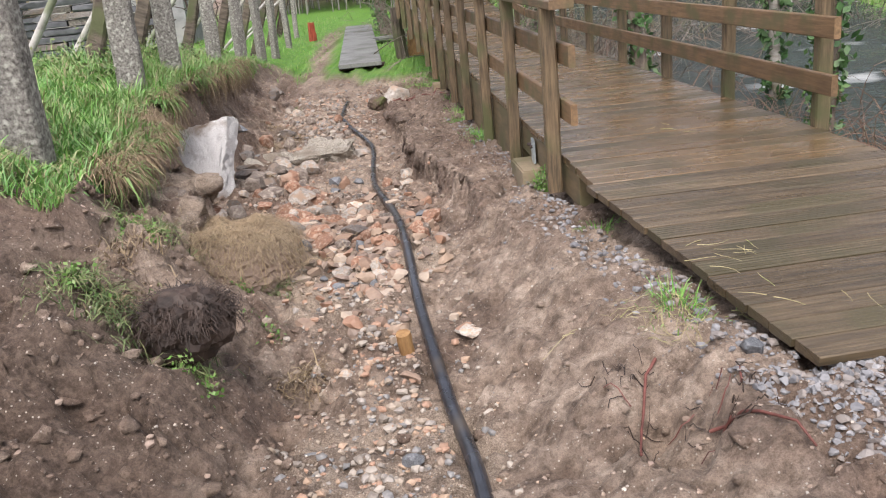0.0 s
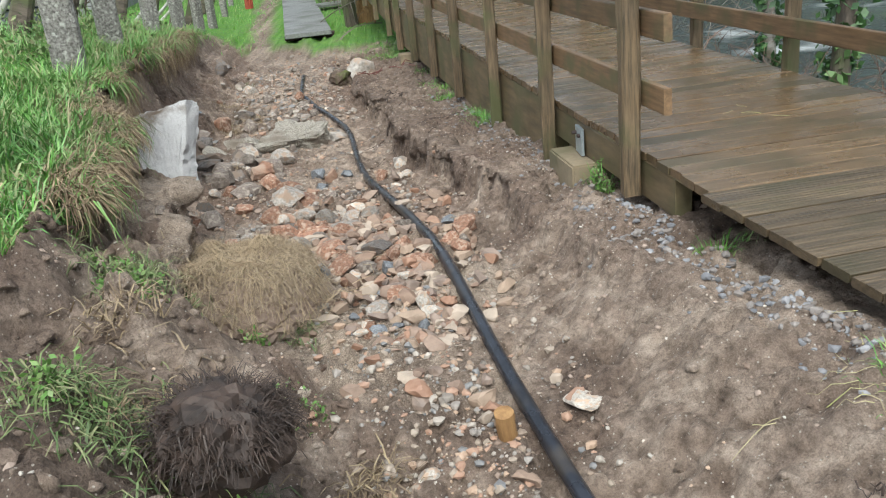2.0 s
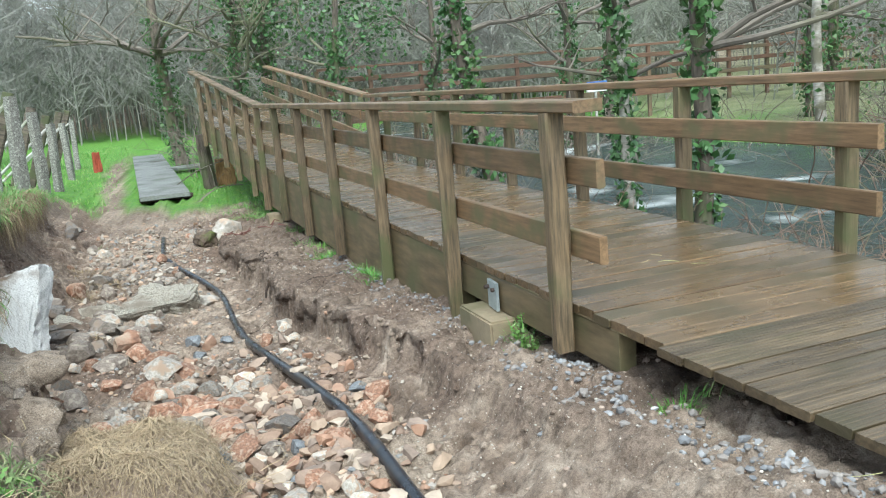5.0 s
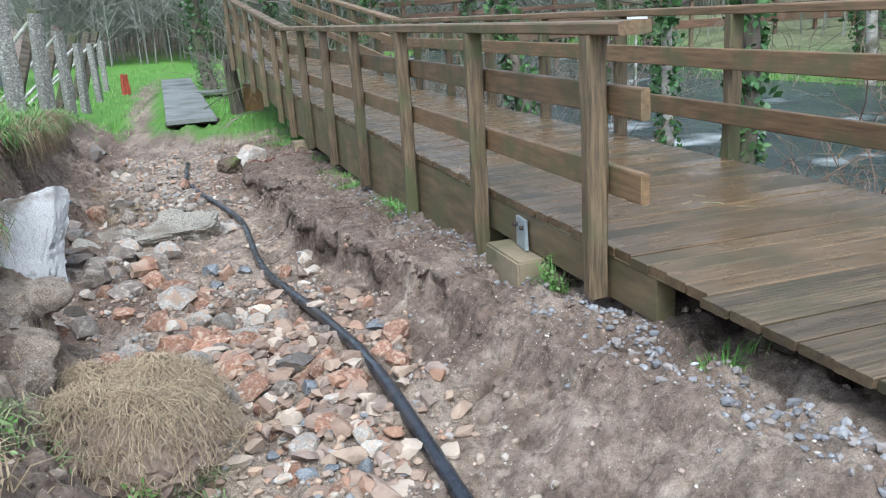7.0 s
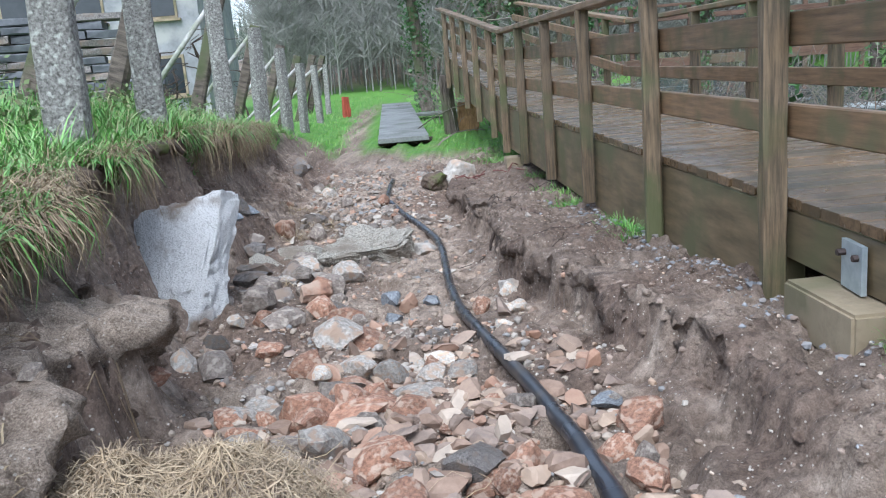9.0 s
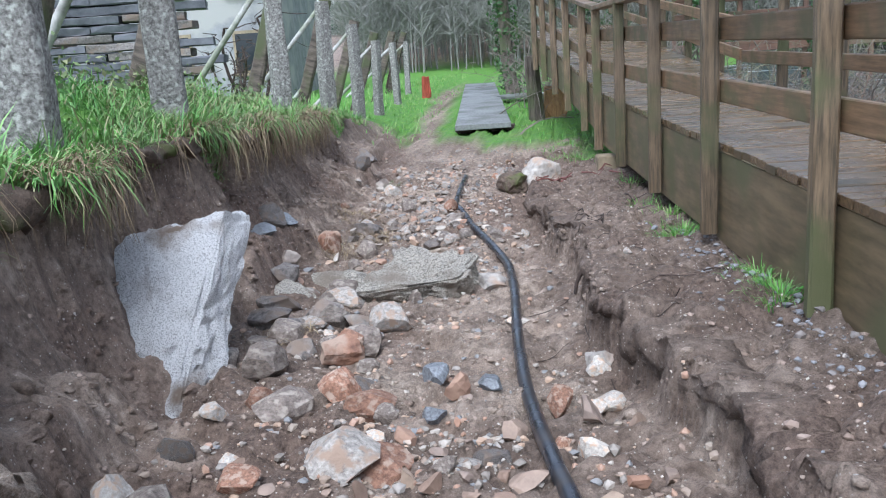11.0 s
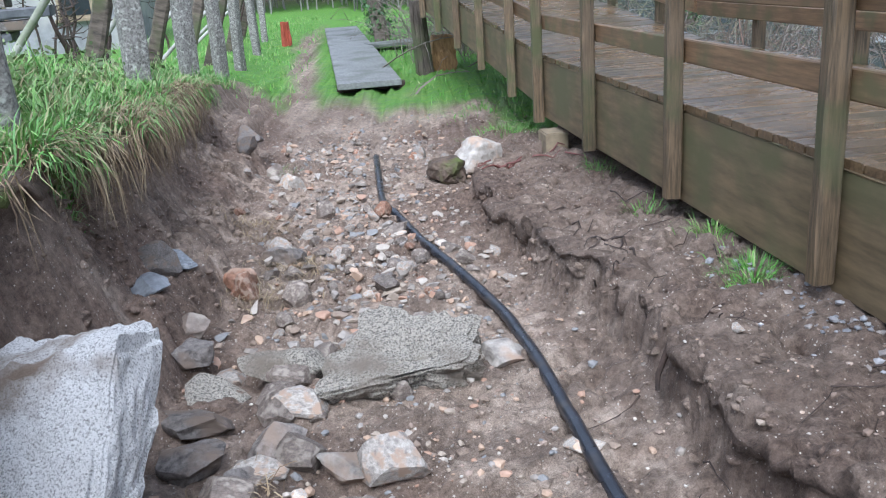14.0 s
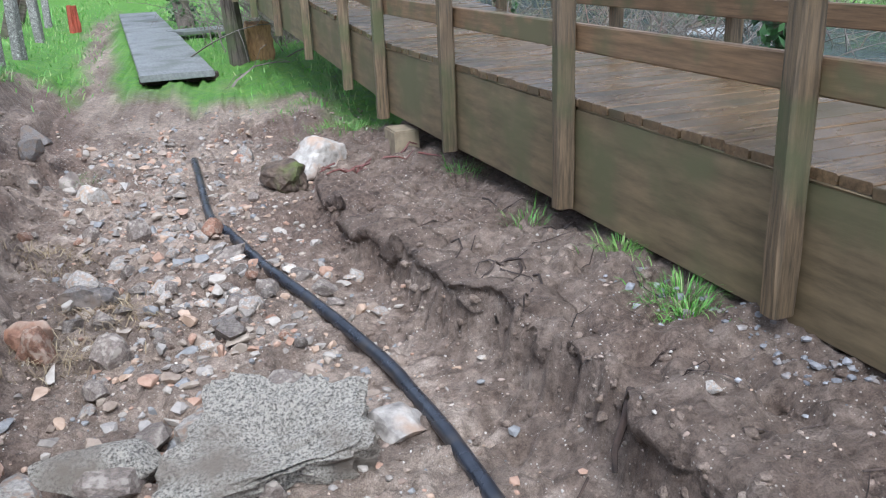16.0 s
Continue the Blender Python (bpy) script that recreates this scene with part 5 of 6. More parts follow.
# the felted mat of dead grass, the black root ball and the weeds round them
q = np.random.default_rng(41)
MAT = (-1.27, 6.45)
mat_z = gz(*MAT) - 0.03
n = 7500
rad, ang = np.sqrt(q.random(n)) * 1.02, q.random(n) * math.tau
a = np.stack([rad * np.cos(ang) * 0.42, rad * np.sin(ang) * 0.42], -1)


def dome(u, v):
    return mat_z + 0.28 * np.sqrt(np.maximum(1 - (u / 0.42) ** 2 - (v / 0.42) ** 2, 0)) + 0.09 * fbm(u, v, 6, 3, 97)


b3 = np.column_stack([a + MAT, dome(a[:, 0], a[:, 1])])
down = a / (np.linalg.norm(a, axis=1, keepdims=True) + 0.02) + (0.15, -0.2) + 1.6 * q.normal(0, 1, a.shape)
down /= np.linalg.norm(down, axis=1, keepdims=True)
m_felt = by_island(mat("felted_dead_grass", (0.20, 0.15, 0.10), (0.40, 0.32, 0.22), 7.0, (0.7, 0.95), 0), ((0.23, 0.17, 0.11), (0.33, 0.255, 0.165), (0.42, 0.34, 0.225), (0.16, 0.12, 0.08)))
blades("dead_grass_mat", b3, q.uniform(0.05, 0.15, n), down, 1.45 + 0.4 * rad + q.normal(0, 0.15, n), 0.0024, m_felt, "flattened mat of dead straw-brown grass", 42, 0.2)
rq = random.Random(45)
chunks = []
for _ in range(520):
    u, v, w = rq.gauss(0, 0.19), rq.gauss(0, 0.19), rq.uniform(0, math.tau)
    turn, path = rq.gauss(0, 0.5), []
    for _ in range(7):
        path.append((MAT[0] + u, MAT[1] + v, float(dome(np.array(u), np.array(v))) + rq.uniform(0.005, 0.03)))
        u, v, w = u + 0.04 * math.cos(w), v + 0.04 * math.sin(w), w + turn + rq.gauss(0, 0.25)
    chunks.append(curve_mesh(path, rq.uniform(0.001, 0.0024), 4, 0.6))
v, f = merge(chunks)
m_pale_root = mat("pale_fine_roots", (0.26, 0.19, 0.115), (0.46, 0.36, 0.23), 6.0, (0.6, 0.9), 0)
tagged(raw("tangled_roots", v, f, m_pale_root), "curling pale fine roots over the grass mat", "roots", kind="stuff")
bm = bmesh.new()
bmesh.ops.create_icosphere(bm, subdivisions=5, radius=1)
for v in bm.verts:
    k = 0.94 + 0.08 * noise.noise(v.co * 3) + 0.08 * noise.noise(v.co * 9)
    v.co = Vector((v.co.x * 0.4 * k, v.co.y * 0.4 * k, v.co.z * 0.235 * k))
mound = obj("grass_mound", bm, m_clod)
mound.matrix_world = Matrix.Translation((MAT[0], MAT[1], mat_z))
tagged(mound, "brown hummock of earth under dead grass", "mound")

bm = bmesh.new()
bmesh.ops.create_icosphere(bm, subdivisions=4, radius=1)
for v in bm.verts:
    k = 1 + 0.2 * noise.noise(v.co * 2.5) + 0.14 * noise.noise(v.co * 8)
    v.co = Vector((v.co.x * 0.2 * k, v.co.y * 0.19 * k, v.co.z * 0.16 * k))
ball = obj("root_ball", bm, m_root)
ball.matrix_world = Matrix.Translation((-1.0, 4.62, gz(-1.0, 4.62) + 0.11))
tagged(ball, "black clump of torn-out roots and soil", "root ball")
q = np.random.default_rng(43)
a = q.normal(0, 1, (1500, 3))
a /= np.linalg.norm(a, axis=1, keepdims=True)
a[:, 2] = np.abs(a[:, 2]) * 0.8
b3 = a * (0.2, 0.19, 0.16)
way = a[:, :2] + 0.4 * q.normal(0, 1, (1500, 2))
way /= np.linalg.norm(way, axis=1, keepdims=True)
blades("root_hairs", b3, q.uniform(0.04, 0.15, 1500), way, q.uniform(0.9, 2.2, 1500), 0.004, m_root, "", 44, 0.2, ball)
m_weed = by_island(mat("dull_weeds", (0.06, 0.09, 0.03), (0.16, 0.20, 0.08), 3.0, (0.5, 0.8), 0), ((0.09, 0.14, 0.045), (0.16, 0.22, 0.08), (0.26, 0.26, 0.13), (0.06, 0.11, 0.03)))
WEEDS = ((-1.28, 4.66, 0.26, 1100, 0), (-1.2, 4.75, 0.2, 450, 1), (-1.0, 4.5, 0.09, 160, 0), (-0.62, 5.0, 0.12, 140, 1), (-1.42, 5.25, 0.16, 180, 1), (-1.55, 5.75, 0.2, 500, 0), (-1.45, 6.3, 0.18, 300, 1), (-0.98, 6.2, 0.08, 80, 0), (-2.3, 13.6, 0.25, 260, 1), (-2.75, 14.6, 0.3, 260, 1), (-2.5, 13.1, 0.2, 200, 1), (-2.2, 10.9, 0.16, 120, 1), (-2.9, 16.9, 0.15, 60, 0))
for k, (tx, ty, spread, count, dry) in enumerate(WEEDS):
    q = np.random.default_rng(400 + k)
    a = q.normal(0, 0.5, (count, 2)) * spread
    tagged(blades("weed_clump", lift(a + (tx, ty), -0.005), q.uniform(0.06, 0.2, count), around(q, count), q.uniform(1.0, 1.9, count), 0.006, m_dry_isl if dry else m_weed, "tangled dry grass clump on the mud" if dry else "straggly green weeds on the mud", 420 + k), kind="stuff")


strands("straw", m_straw, 12, (1.32, 4.9, 0.372), (0.16, 0.1), 0.24, 0.0019, 1, "pale straw stalks blown onto the ramp boards", 0.004)
strands("straw", m_straw, 5, (1.58, 4.42, 0.352), (0.2, 0.06), 0.18, 0.0019, 2, "pale straw stalks blown onto the ramp boards", 0.004)
strands("straw", m_straw, 4, (1.75, 7.4, 0.442), (0.12, 0.08), 0.22, 0.0019, 3, "pale straw stalks lying on the wet deck", 0.004)
strands("straw", m_straw, 26, (0.98, 4.62), (0.2, 0.1), 0.2, 0.0019, 4, "yellowish straw scattered on the mud by the ramp", 0.02)
strands("straw", m_straw, 26, (1.12, 4.55), (0.15, 0.1), 0.2, 0.0019, 5, "yellowish straw scattered on the mud by the ramp", 0.02)
strands("red_roots", m_redroot, 6, (1.0, 4.0), (0.12, 0.14), 0.14, 0.003, 6, "reddish torn roots in the washed-out mud", 0.05, "roots")
strands("dark_roots", m_root, 24, (0.80, 4.1), (0.06, 0.14), 0.1, 0.003, 7, "dark torn roots in the washed-out mud", 0.03, "roots")
strands("dark_roots", m_root, 20, (1.08, 3.85), (0.08, 0.14), 0.1, 0.003, 17, "dark torn roots in the washed-out mud", 0.03, "roots")
for a, b, c in (((0.94, 4.32), (0.82, 4.08), (0.76, 3.72)), ((1.02, 3.84), (1.12, 3.66), (1.2, 3.42))):
    way = [Vector(a).lerp(Vector(b), t / 6).lerp(Vector(b).lerp(Vector(c), t / 6), t / 6) for t in range(7)]
    v, f = curve_mesh([(p.x, p.y, max(gz(p.x, p.y), gz(p.x - 0.05, p.y)) + 0.02) for p in way], 0.007, 7, 0.6)
    tagged(raw("root", v, f, m_redroot, smooth=True), "thick reddish root torn bare in the washed-out mud", "root")
strands("dark_roots", m_root, 18, (-0.12, 10.9), (0.2, 0.7), 0.4, 0.004, 8, "thin dark roots lying on the berm", 0.02, "roots")
strands("dark_roots", m_root, 14, (-0.3, 13.0), (0.25, 0.7), 0.45, 0.006, 9, "thin dark roots lying on the berm", 0.02, "roots")
strands("red_roots", m_redroot, 10, (-0.5, 15.6), (0.2, 0.15), 0.4, 0.009, 10, "reddish roots lying beside the white rock", 0.05, "roots")
strands("hanging_roots", m_dry, 22, (-1.75, 7.4), (0.2, 0.5), 0.3, 0.002, 12, "thin roots trailing over the mud ledge", 0.05, "roots")

# broken post stump in the trench
bm = bmesh.new()
bmesh.ops.create_cone(bm, cap_ends=True, segments=14, radius1=0.036, radius2=0.038, depth=0.12)
bmesh.ops.subdivide_edges(bm, edges=[e for e in bm.edges if abs(e.verts[0].co.z - e.verts[1].co.z) > 0.1], cuts=3)
rs = random.Random(3)
for v in bm.verts:
    if v.co.z > 0.06:
        v.co.z += rs.uniform(-0.035, 0.03)
    v.co.x *= 1 + rs.uniform(-0.08, 0.08)
stump = obj("post_stump", bm, m_orange)
stump.matrix_world = pose(-0.12, 5.12, gz(-0.12, 5.12) + 0.05, 6, -8, 20)
tagged(stump, "splintered orange stump of a broken wooden post", "stump")
v, f = curve_mesh([(-0.42, 11.42, -0.16), (-0.47, 11.36, -0.22), (-0.52, 11.33, -0.32), (-0.53, 11.30, -0.38)], 0.018, 7, 0.5)
tagged(raw("root_stub", v, f, m_root), "torn dark root stub hanging out of the scarp", "root")
root_stump = new("root_stump", rock_mesh("root_stump", m_turfsoil, 77, (0.26, 0.36, 0.22), 4, 4, 0.13, 0.85))
root_stump.matrix_world = pose(-1.2, 15.75, gz(-1.2, 15.75) + 0.07, 0, 8, 35)
tagged(root_stump, "black lumpy root stump beside the white rock", "stump")

# ---- granite vineyard posts with stays ----
POSTS = ((-2.42, 6.35, 1.9, 0.28), (-3.24, 10.35, 2.0, 0.28), (-3.47, 12.35, 2.0, 0.26), (-4.24, 17.0, 1.75, 0.25), (-4.50, 20.0, 1.8, 0.25), (-4.70, 22.7, 1.8, 0.24), (-4.92, 25.4, 1.7, 0.24), (-5.2, 28.8, 1.6, 0.24), (-5.6, 32.5, 1.6, 0.24))
for k, (x, y, h, w) in enumerate(POSTS):
    bm = bmesh.new()
    bmesh.ops.create_cube(bm, size=1)
    bmesh.ops.subdivide_edges(bm, edges=bm.edges[:], cuts=7, use_grid_fill=True)
    for v in bm.verts:
        e = sorted((abs(v.co.x), abs(v.co.y)))[0]
        v.co.x *= 1 - 0.12 * max(0, e - 0.3) * 5
        v.co.y *= 1 - 0.12 * max(0, e - 0.3) * 5
        t = 1 - 0.12 * (v.co.z + 0.5)
        v.co = Vector((v.co.x * w * t, v.co.y * w * 0.75 * t, v.co.z * (h + 0.5)))
        s1 = noise.noise(v.co * 5 + Vector((k * 7, 0, 0)))
        v.co += Vector((s1, noise.noise(v.co * 5 + Vector((0, k * 5, 3))), 0)) * 0.022
    ob = obj("granite_post", bm, m_lichen)
    ob.matrix_world = pose(x, y, gz(x, y) + h / 2 - 0.25, (-1) ** k * 1.5, 1.2, 12 * k)
    tagged(ob, "rough lichened granite vineyard post in the grass", "post", "vineyard posts")
rp = random.Random(8)
for k, (x, y, h, w) in enumerate(POSTS[1:9]):
    top = gz(x, y) + h * 0.93
    bx, by = x - 1.5 - 0.1 * k, y + 0.5
    v, f = curve_mesh([(bx, by, gz(bx, by) - 0.05), ((bx + x) / 2, (by + y) / 2, (gz(bx, by) + top) / 2 + 0.02), (x - 0.06, y + 0.02, top)], 0.045, 8, 0.8)
    tagged(raw("stay_pole", v, f, m_pole, smooth=True), "pale weathered pole propped against a granite post", "pole", "stay poles")
    bx, by = x - 0.95, y + 1.2
    ob = timber("stay_beam", (bx, by, gz(bx, by) - 0.1), (x - 0.25, y + 1.25, gz(x, y) + 1.9), 0.16, 0.2, m_bark, None, 0.012, 6, 0.03, 0, "dark mossy leaning timber stay", 60 + k)
    tagged(ob, "dark mossy leaning timber stay behind a granite post", "stay", "timber stays")
for k in range(26):
    x, y = rp.uniform(-13, -5), rp.uniform(11, 34)
    if x > np.interp(min(y, 25), KY, LIP_X) - 1.2:
        continue
    p = [(x, y, gz(x, y) - 0.05)]
    for i in range(6):
        q0 = p[-1]
        p.append((q0[0] + rp.uniform(-0.12, 0.12), q0[1] + rp.uniform(-0.1, 0.1), q0[2] + 0.28))
    chunks = [curve_mesh(p, 0.04, 6, 0.6)]
    for i in range(7):
        a = p[rp.randint(3, 6)]
        e = [a]
        for j in range(4):
            e.append((e[-1][0] + rp.uniform(-0.25, 0.25), e[-1][1] + rp.uniform(-0.25, 0.25), e[-1][2] + rp.uniform(-0.05, 0.15)))
        chunks.append(curve_mesh(e, 0.012, 4, 0.5))
    v, f = merge(chunks)
    tagged(raw("grape_vine", v, f, m_root), "bare dark twisted grape vine", "vine", "grape vines")

# ---- the far path ----
ob = timber("walkway_slab", (-2.22, 22.25, -0.42), (-3.85, 37.0, -0.36), 1.06, 0.1, m_slab, None, 0.006, 30, 0.012, 0, "", 5)
tagged(ob, "grey wet walkway strip on the grass", "walkway")
tagged(timber("sleeper", (-2.8, 22.6, -0.5), (-1.65, 22.7, -0.5), 0.2, 0.12, m_root, None), "dark timber sleeper under the walkway", "sleeper")
ob = timber("walkway_slab", (-2.5, 29.3, -0.36), (-1.3, 29.9, -0.36), 0.9, 0.07, m_slab, None)
tagged(ob, "low dark plank beside the walkway", "plank")
bm = bmesh.new()
bmesh.ops.create_cone(bm, cap_ends=True, segments=12, radius1=0.14, radius2=0.11, depth=0.6)
bmesh.ops.subdivide_edges(bm, edges=bm.edges[:], cuts=2)
for v in bm.verts:
    v.co += v.co.normalized() * 0.05 * noise.noise(v.co * 6)
ob = obj("litter_bag", bm, m_red)
ob.matrix_world = pose(-4.85, 31.4, gz(-4.85, 31.4) + 0.32)
tagged(ob, "red plastic bag hanging by the path", "bag")
bm = bmesh.new()
bmesh.ops.create_cone(bm, cap_ends=True, segments=10, radius1=0.17, radius2=0.13, depth=1.5)
bmesh.ops.subdivide_edges(bm, edges=bm.edges[:], cuts=4)
for v in bm.verts:
    v.co += Vector((v.co.x, v.co.y, 0)).normalized() * 0.05 * noise.noise(v.co * 4) if v.co.xy.length > 0.01 else Vector()
ob = obj("old_stump", bm, m_bark)
ob.matrix_world = pose(-1.32, 24.0, gz(-1.32, 24.0) + 0.6, 2, -3, 0)
tagged(ob, "tall dark gnarled tree stump in the grass", "stump")
ob = cut_block("sandstone_block", m_orange, "", ((0.22, 0.15, 0.33), -0.1, 0), pose(-0.92, 24.4, -0.2, 0, 0, 10), 2, 0.04)
tagged(ob, "orange-brown stone block beside the stump", "block")

# ---- trees, thicket and the far distance ----
def limb(p, d, length, radius, depth, r, chunks, tips, droop=0.0):
    """A wandering branch and its side branches."""
    n = 6 if depth > 1 else 4
    pts_, q = [Vector(p)], Vector(d).normalized()
    for _ in range(n):
        q = (q + Vector((r.gauss(0, 0.16), r.gauss(0, 0.16), r.gauss(0, 0.1) - droop))).normalized()
        pts_.append(pts_[-1] + q * length / n)
    chunks.append(curve_mesh(pts_, radius, 7 if depth > 2 else 5 if depth > 1 else 3, 0.35))
    if depth <= 1:
        tips.append(pts_[-1])
        return
    for k in range(5 if depth > 2 else 6):
        t = r.uniform(0.3, 1.0) if depth < 3 else r.uniform(0.35, 1.0)
        i = min(int(t * n), n - 1)
        a = pts_[i].lerp(pts_[i + 1], t * n - i if i < n else 0)
        side = Vector((r.gauss(0, 1), r.gauss(0, 1), r.uniform(-0.1, 0.9))).normalized()
        limb(a, (q * 0.6 + side).normalized(), length * r.uniform(0.38, 0.6), radius * (1 - 0.6 * t) * 0.55, depth - 1, r, chunks, tips, droop)


def leaf_cloud(name, centres, spread, count, size, material, parent, seed):
    q = np.random.default_rng(seed)
    c = np.asarray(centres, float)[q.integers(0, len(centres), count)]
    p = c + q.normal(0, 1, (count, 3)) * spread
    a = q.normal(0, 1, (count, 3))
    b = q.normal(0, 1, (count, 3))
    a /= np.linalg.norm(a, axis=1, keepdims=True)
    b -= a * (a * b).sum(1, keepdims=True)
    b /= np.linalg.norm(b, axis=1, keepdims=True)
    s_ = (size * (0.5 + q.random(count)))[:, None]
    co = np.stack([p - a * s_, p + b * s_ * 0.6, p + a * s_, p - b * s_ * 0.6], 1).reshape(-1, 3)
    f = (np.arange(count) * 4)[:, None] + np.arange(4)[None]
    return big_mesh(name, co, f, material, "", "", parent)


def tree(x, y, height, radius, seed, lean=(0, 0), ivy=0.0, bark=None, label="bare winter tree by the river", z=None, crown=True):
    r = random.Random(seed)
    t = tagged(empty("tree"), label, "tree")
    base = Vector((x, y, (gz(x, y) if z is None else z) - 0.15))
    pts_ = [base]
    for i in range(8):
        pts_.append(pts_[-1] + Vector((lean[0] / 8 + r.gauss(0, 0.06), lean[1] / 8 + r.gauss(0, 0.06), height / 8)))
    v, f = curve_mesh(pts_, radius, 9, 0.35)
    raw("trunk", v, f, bark or m_bark, t, smooth=True)
    chunks, tips = [], []
    for k in range(9 if crown else 3):
        i = r.randint(3, 7)
        a = r.uniform(0, math.tau)
        limb(pts_[i], (math.cos(a), math.sin(a), r.uniform(0.1, 0.8)), height * r.uniform(0.22, 0.42), radius * 0.4, 3, r, chunks, tips)
    v, f = merge(chunks)
    raw("crown", v, f, m_twig, t)
    if ivy:
        cs = []
        for i in range(7):
            for j in range(6):
                p = pts_[i].lerp(pts_[i + 1], j / 6)
                if (p.z - base.z) / height < ivy:
                    for k in range(5):
                        a = r.uniform(0, math.tau)
                        cs.append(tuple(p + Vector((math.cos(a), math.sin(a), 0)) * radius * r.uniform(1.0, 1.7)))
        leaf_cloud("ivy", cs, 0.03 + radius * 0.3, int(2000 * ivy * height / 8), 0.06, m_ivy, t, seed)
    return t


tree(4.85, 12.2, 8, 0.13, 1, (0.2, 0.3), 0.95, None, "ivy-covered tree trunk on the near river bank")
tree(5.1, 14.8, 8, 0.10, 2, (-0.5, 0.2), 0.6, m_bark_pale, "pale slim trunk with ivy on the river bank")
tree(3.3, 15.5, 8, 0.13, 3, (-0.9, 0.5), 0.95, None, "leaning ivy-covered tree on the river bank")
tree(13.5, 21.0, 9, 0.15, 4, (-0.5, 0), 0.0, m_bark_pale, "pale birch-like trunk on the far river bank")
tree(-2.3, 32.0, 10, 0.22, 5, (-0.6, 0.3), 0.5, None, "dark bare tree with ivy beside the far path")
tree(-0.6, 30.0, 7, 0.16, 6, (0.8, 0), 0.95, None, "ivy-covered tree behind the end of the boardwalk")
tree(0.8, 31.5, 8, 0.18, 16, (0.3, 0), 0.95, None, "ivy-covered tree behind the end of the boardwalk")
tree(2.6, 29.0, 9, 0.14, 7, (0.4, 0), 0.5)
tree(6.5, 33.0, 9, 0.16, 8, (0.3, 0), 0.5)
tree(9.5, 27.0, 9, 0.16, 9, (-0.4, 0), 0.6)
tree(12.0, 30.0, 9, 0.2, 10, (0.4, 0), 0.4)
tree(15.5, 24.0, 9, 0.18, 12, (0.2, 0), 0.95, None, "ivy-smothered tree on the far bank")
tree(16.5, 18.5, 8, 0.2, 13, (-0.5, 0), 0.95, None, "ivy-smothered tree on the far bank")
tree(18.5, 27.0, 10, 0.2, 14, (0.2, 0), 0.3)
tree(21.0, 21.0, 10, 0.2, 15, (0.2, 0), 0.3)


def thicket(name, cx, cy, rx, ry, height, count, seed, label, material, arch=1.0, radius=0.008):
    """A tangle of bare arching stems."""
    r = random.Random(seed)
    chunks = []
    for _ in range(count):
        x, y = cx + r.gauss(0, rx), cy + r.gauss(0, ry)
        p = [Vector((x, y, gz(x, y) - 0.05))]
        d = Vector((r.gauss(0, 0.6), r.gauss(0, 0.6), 1)).normalized()
        n, L = 6, height * r.uniform(0.5, 1.2)
        for _i in range(n):
            d = (d + Vector((r.gauss(0, 0.22), r.gauss(0, 0.22), -0.22 * arch * r.random()))).normalized()
            p.append(p[-1] + d * L / n)
        chunks.append(curve_mesh(p, radius * r.uniform(0.6, 1.4), 3, 0.4))
        for _j in range(3):
            a = p[r.randint(2, n)]
            e = Vector((r.gauss(0, 1), r.gauss(0, 1), r.gauss(0.2, 0.7))).normalized()
            chunks.append(curve_mesh([a, a + e * L * 0.15, a + (e + Vector((0, 0, -0.3))) * L * 0.28], radius * 0.5, 3, 0.4))
    v, f = merge(chunks)
    return tagged(raw(name, v, f, material), label, "thicket", kind="stuff")


m_bramble = mat("bramble_stems", (0.10, 0.055, 0.04), (0.22, 0.14, 0.10), 3.0, (0.7, 1.0), 0, (0.16, 0.14, 0.08), 0.8)
thicket("bramble_thicket", 5.6, 10.6, 0.45, 0.5, 1.3, 240, 1, "reddish-brown bare bramble tangle on the river bank", m_bramble, 1.5)
thicket("bramble_thicket", 4.5, 12.6, 0.5, 0.8, 1.1, 200, 2, "reddish-brown bare bramble tangle on the river bank", m_bramble, 1.5)
thicket("bramble_thicket", 12.2, 13.5, 1.5, 1.2, 2.4, 420, 3, "bare brown shrubs on the far river bank", m_bramble, 1.0, 0.014)
thicket("bramble_thicket", 14.5, 17.0, 1.6, 2.0, 2.6, 420, 4, "bare brown shrubs on the far river bank", m_twig, 0.9, 0.014)
thicket("bank_shrubs", 3.4, 19.5, 0.8, 2.0, 1.6, 260, 5, "bare twiggy shrubs between boardwalk and river", m_twig, 0.8, 0.01)
thicket("bank_shrubs", 6.5, 26.0, 3.0, 2.0, 2.6, 420, 6, "bare twiggy shrubs behind the river", m_twig, 0.7, 0.015)
thicket("bank_shrubs", 1.6, 27.0, 1.2, 1.2, 2.2, 260, 7, "bare twiggy shrubs at the end of the boardwalk", m_twig, 0.7, 0.012)
thicket("bank_shrubs", -0.2, 28.0, 0.6, 1.2, 2.4, 240, 8, "bare twiggy shrubs at the end of the boardwalk", m_twig, 0.7, 0.012)
thicket("bank_shrubs", 4.0, 21.5, 1.0, 1.8, 2.0, 260, 9, "bare twiggy shrubs between boardwalk and river", m_bramble, 0.9, 0.01)
leafy = tagged(empty("ivy_bank"), "dark evergreen ivy mass over the far bank shrubs", "ivy", kind="stuff")
leaf_cloud("ivy_leaves", [(15.5 + 0.9 * math.sin(k * 2.1) * 2, 18 + 3 * math.cos(k * 1.3), 1.2 + 1.6 * (k % 5) / 4) for k in range(24)], 0.6, 2600, 0.07, m_ivy, leafy, 77)
leafy2 = tagged(empty("ivy_bank"), "dark evergreen ivy mass behind the boardwalk end", "ivy", kind="stuff")
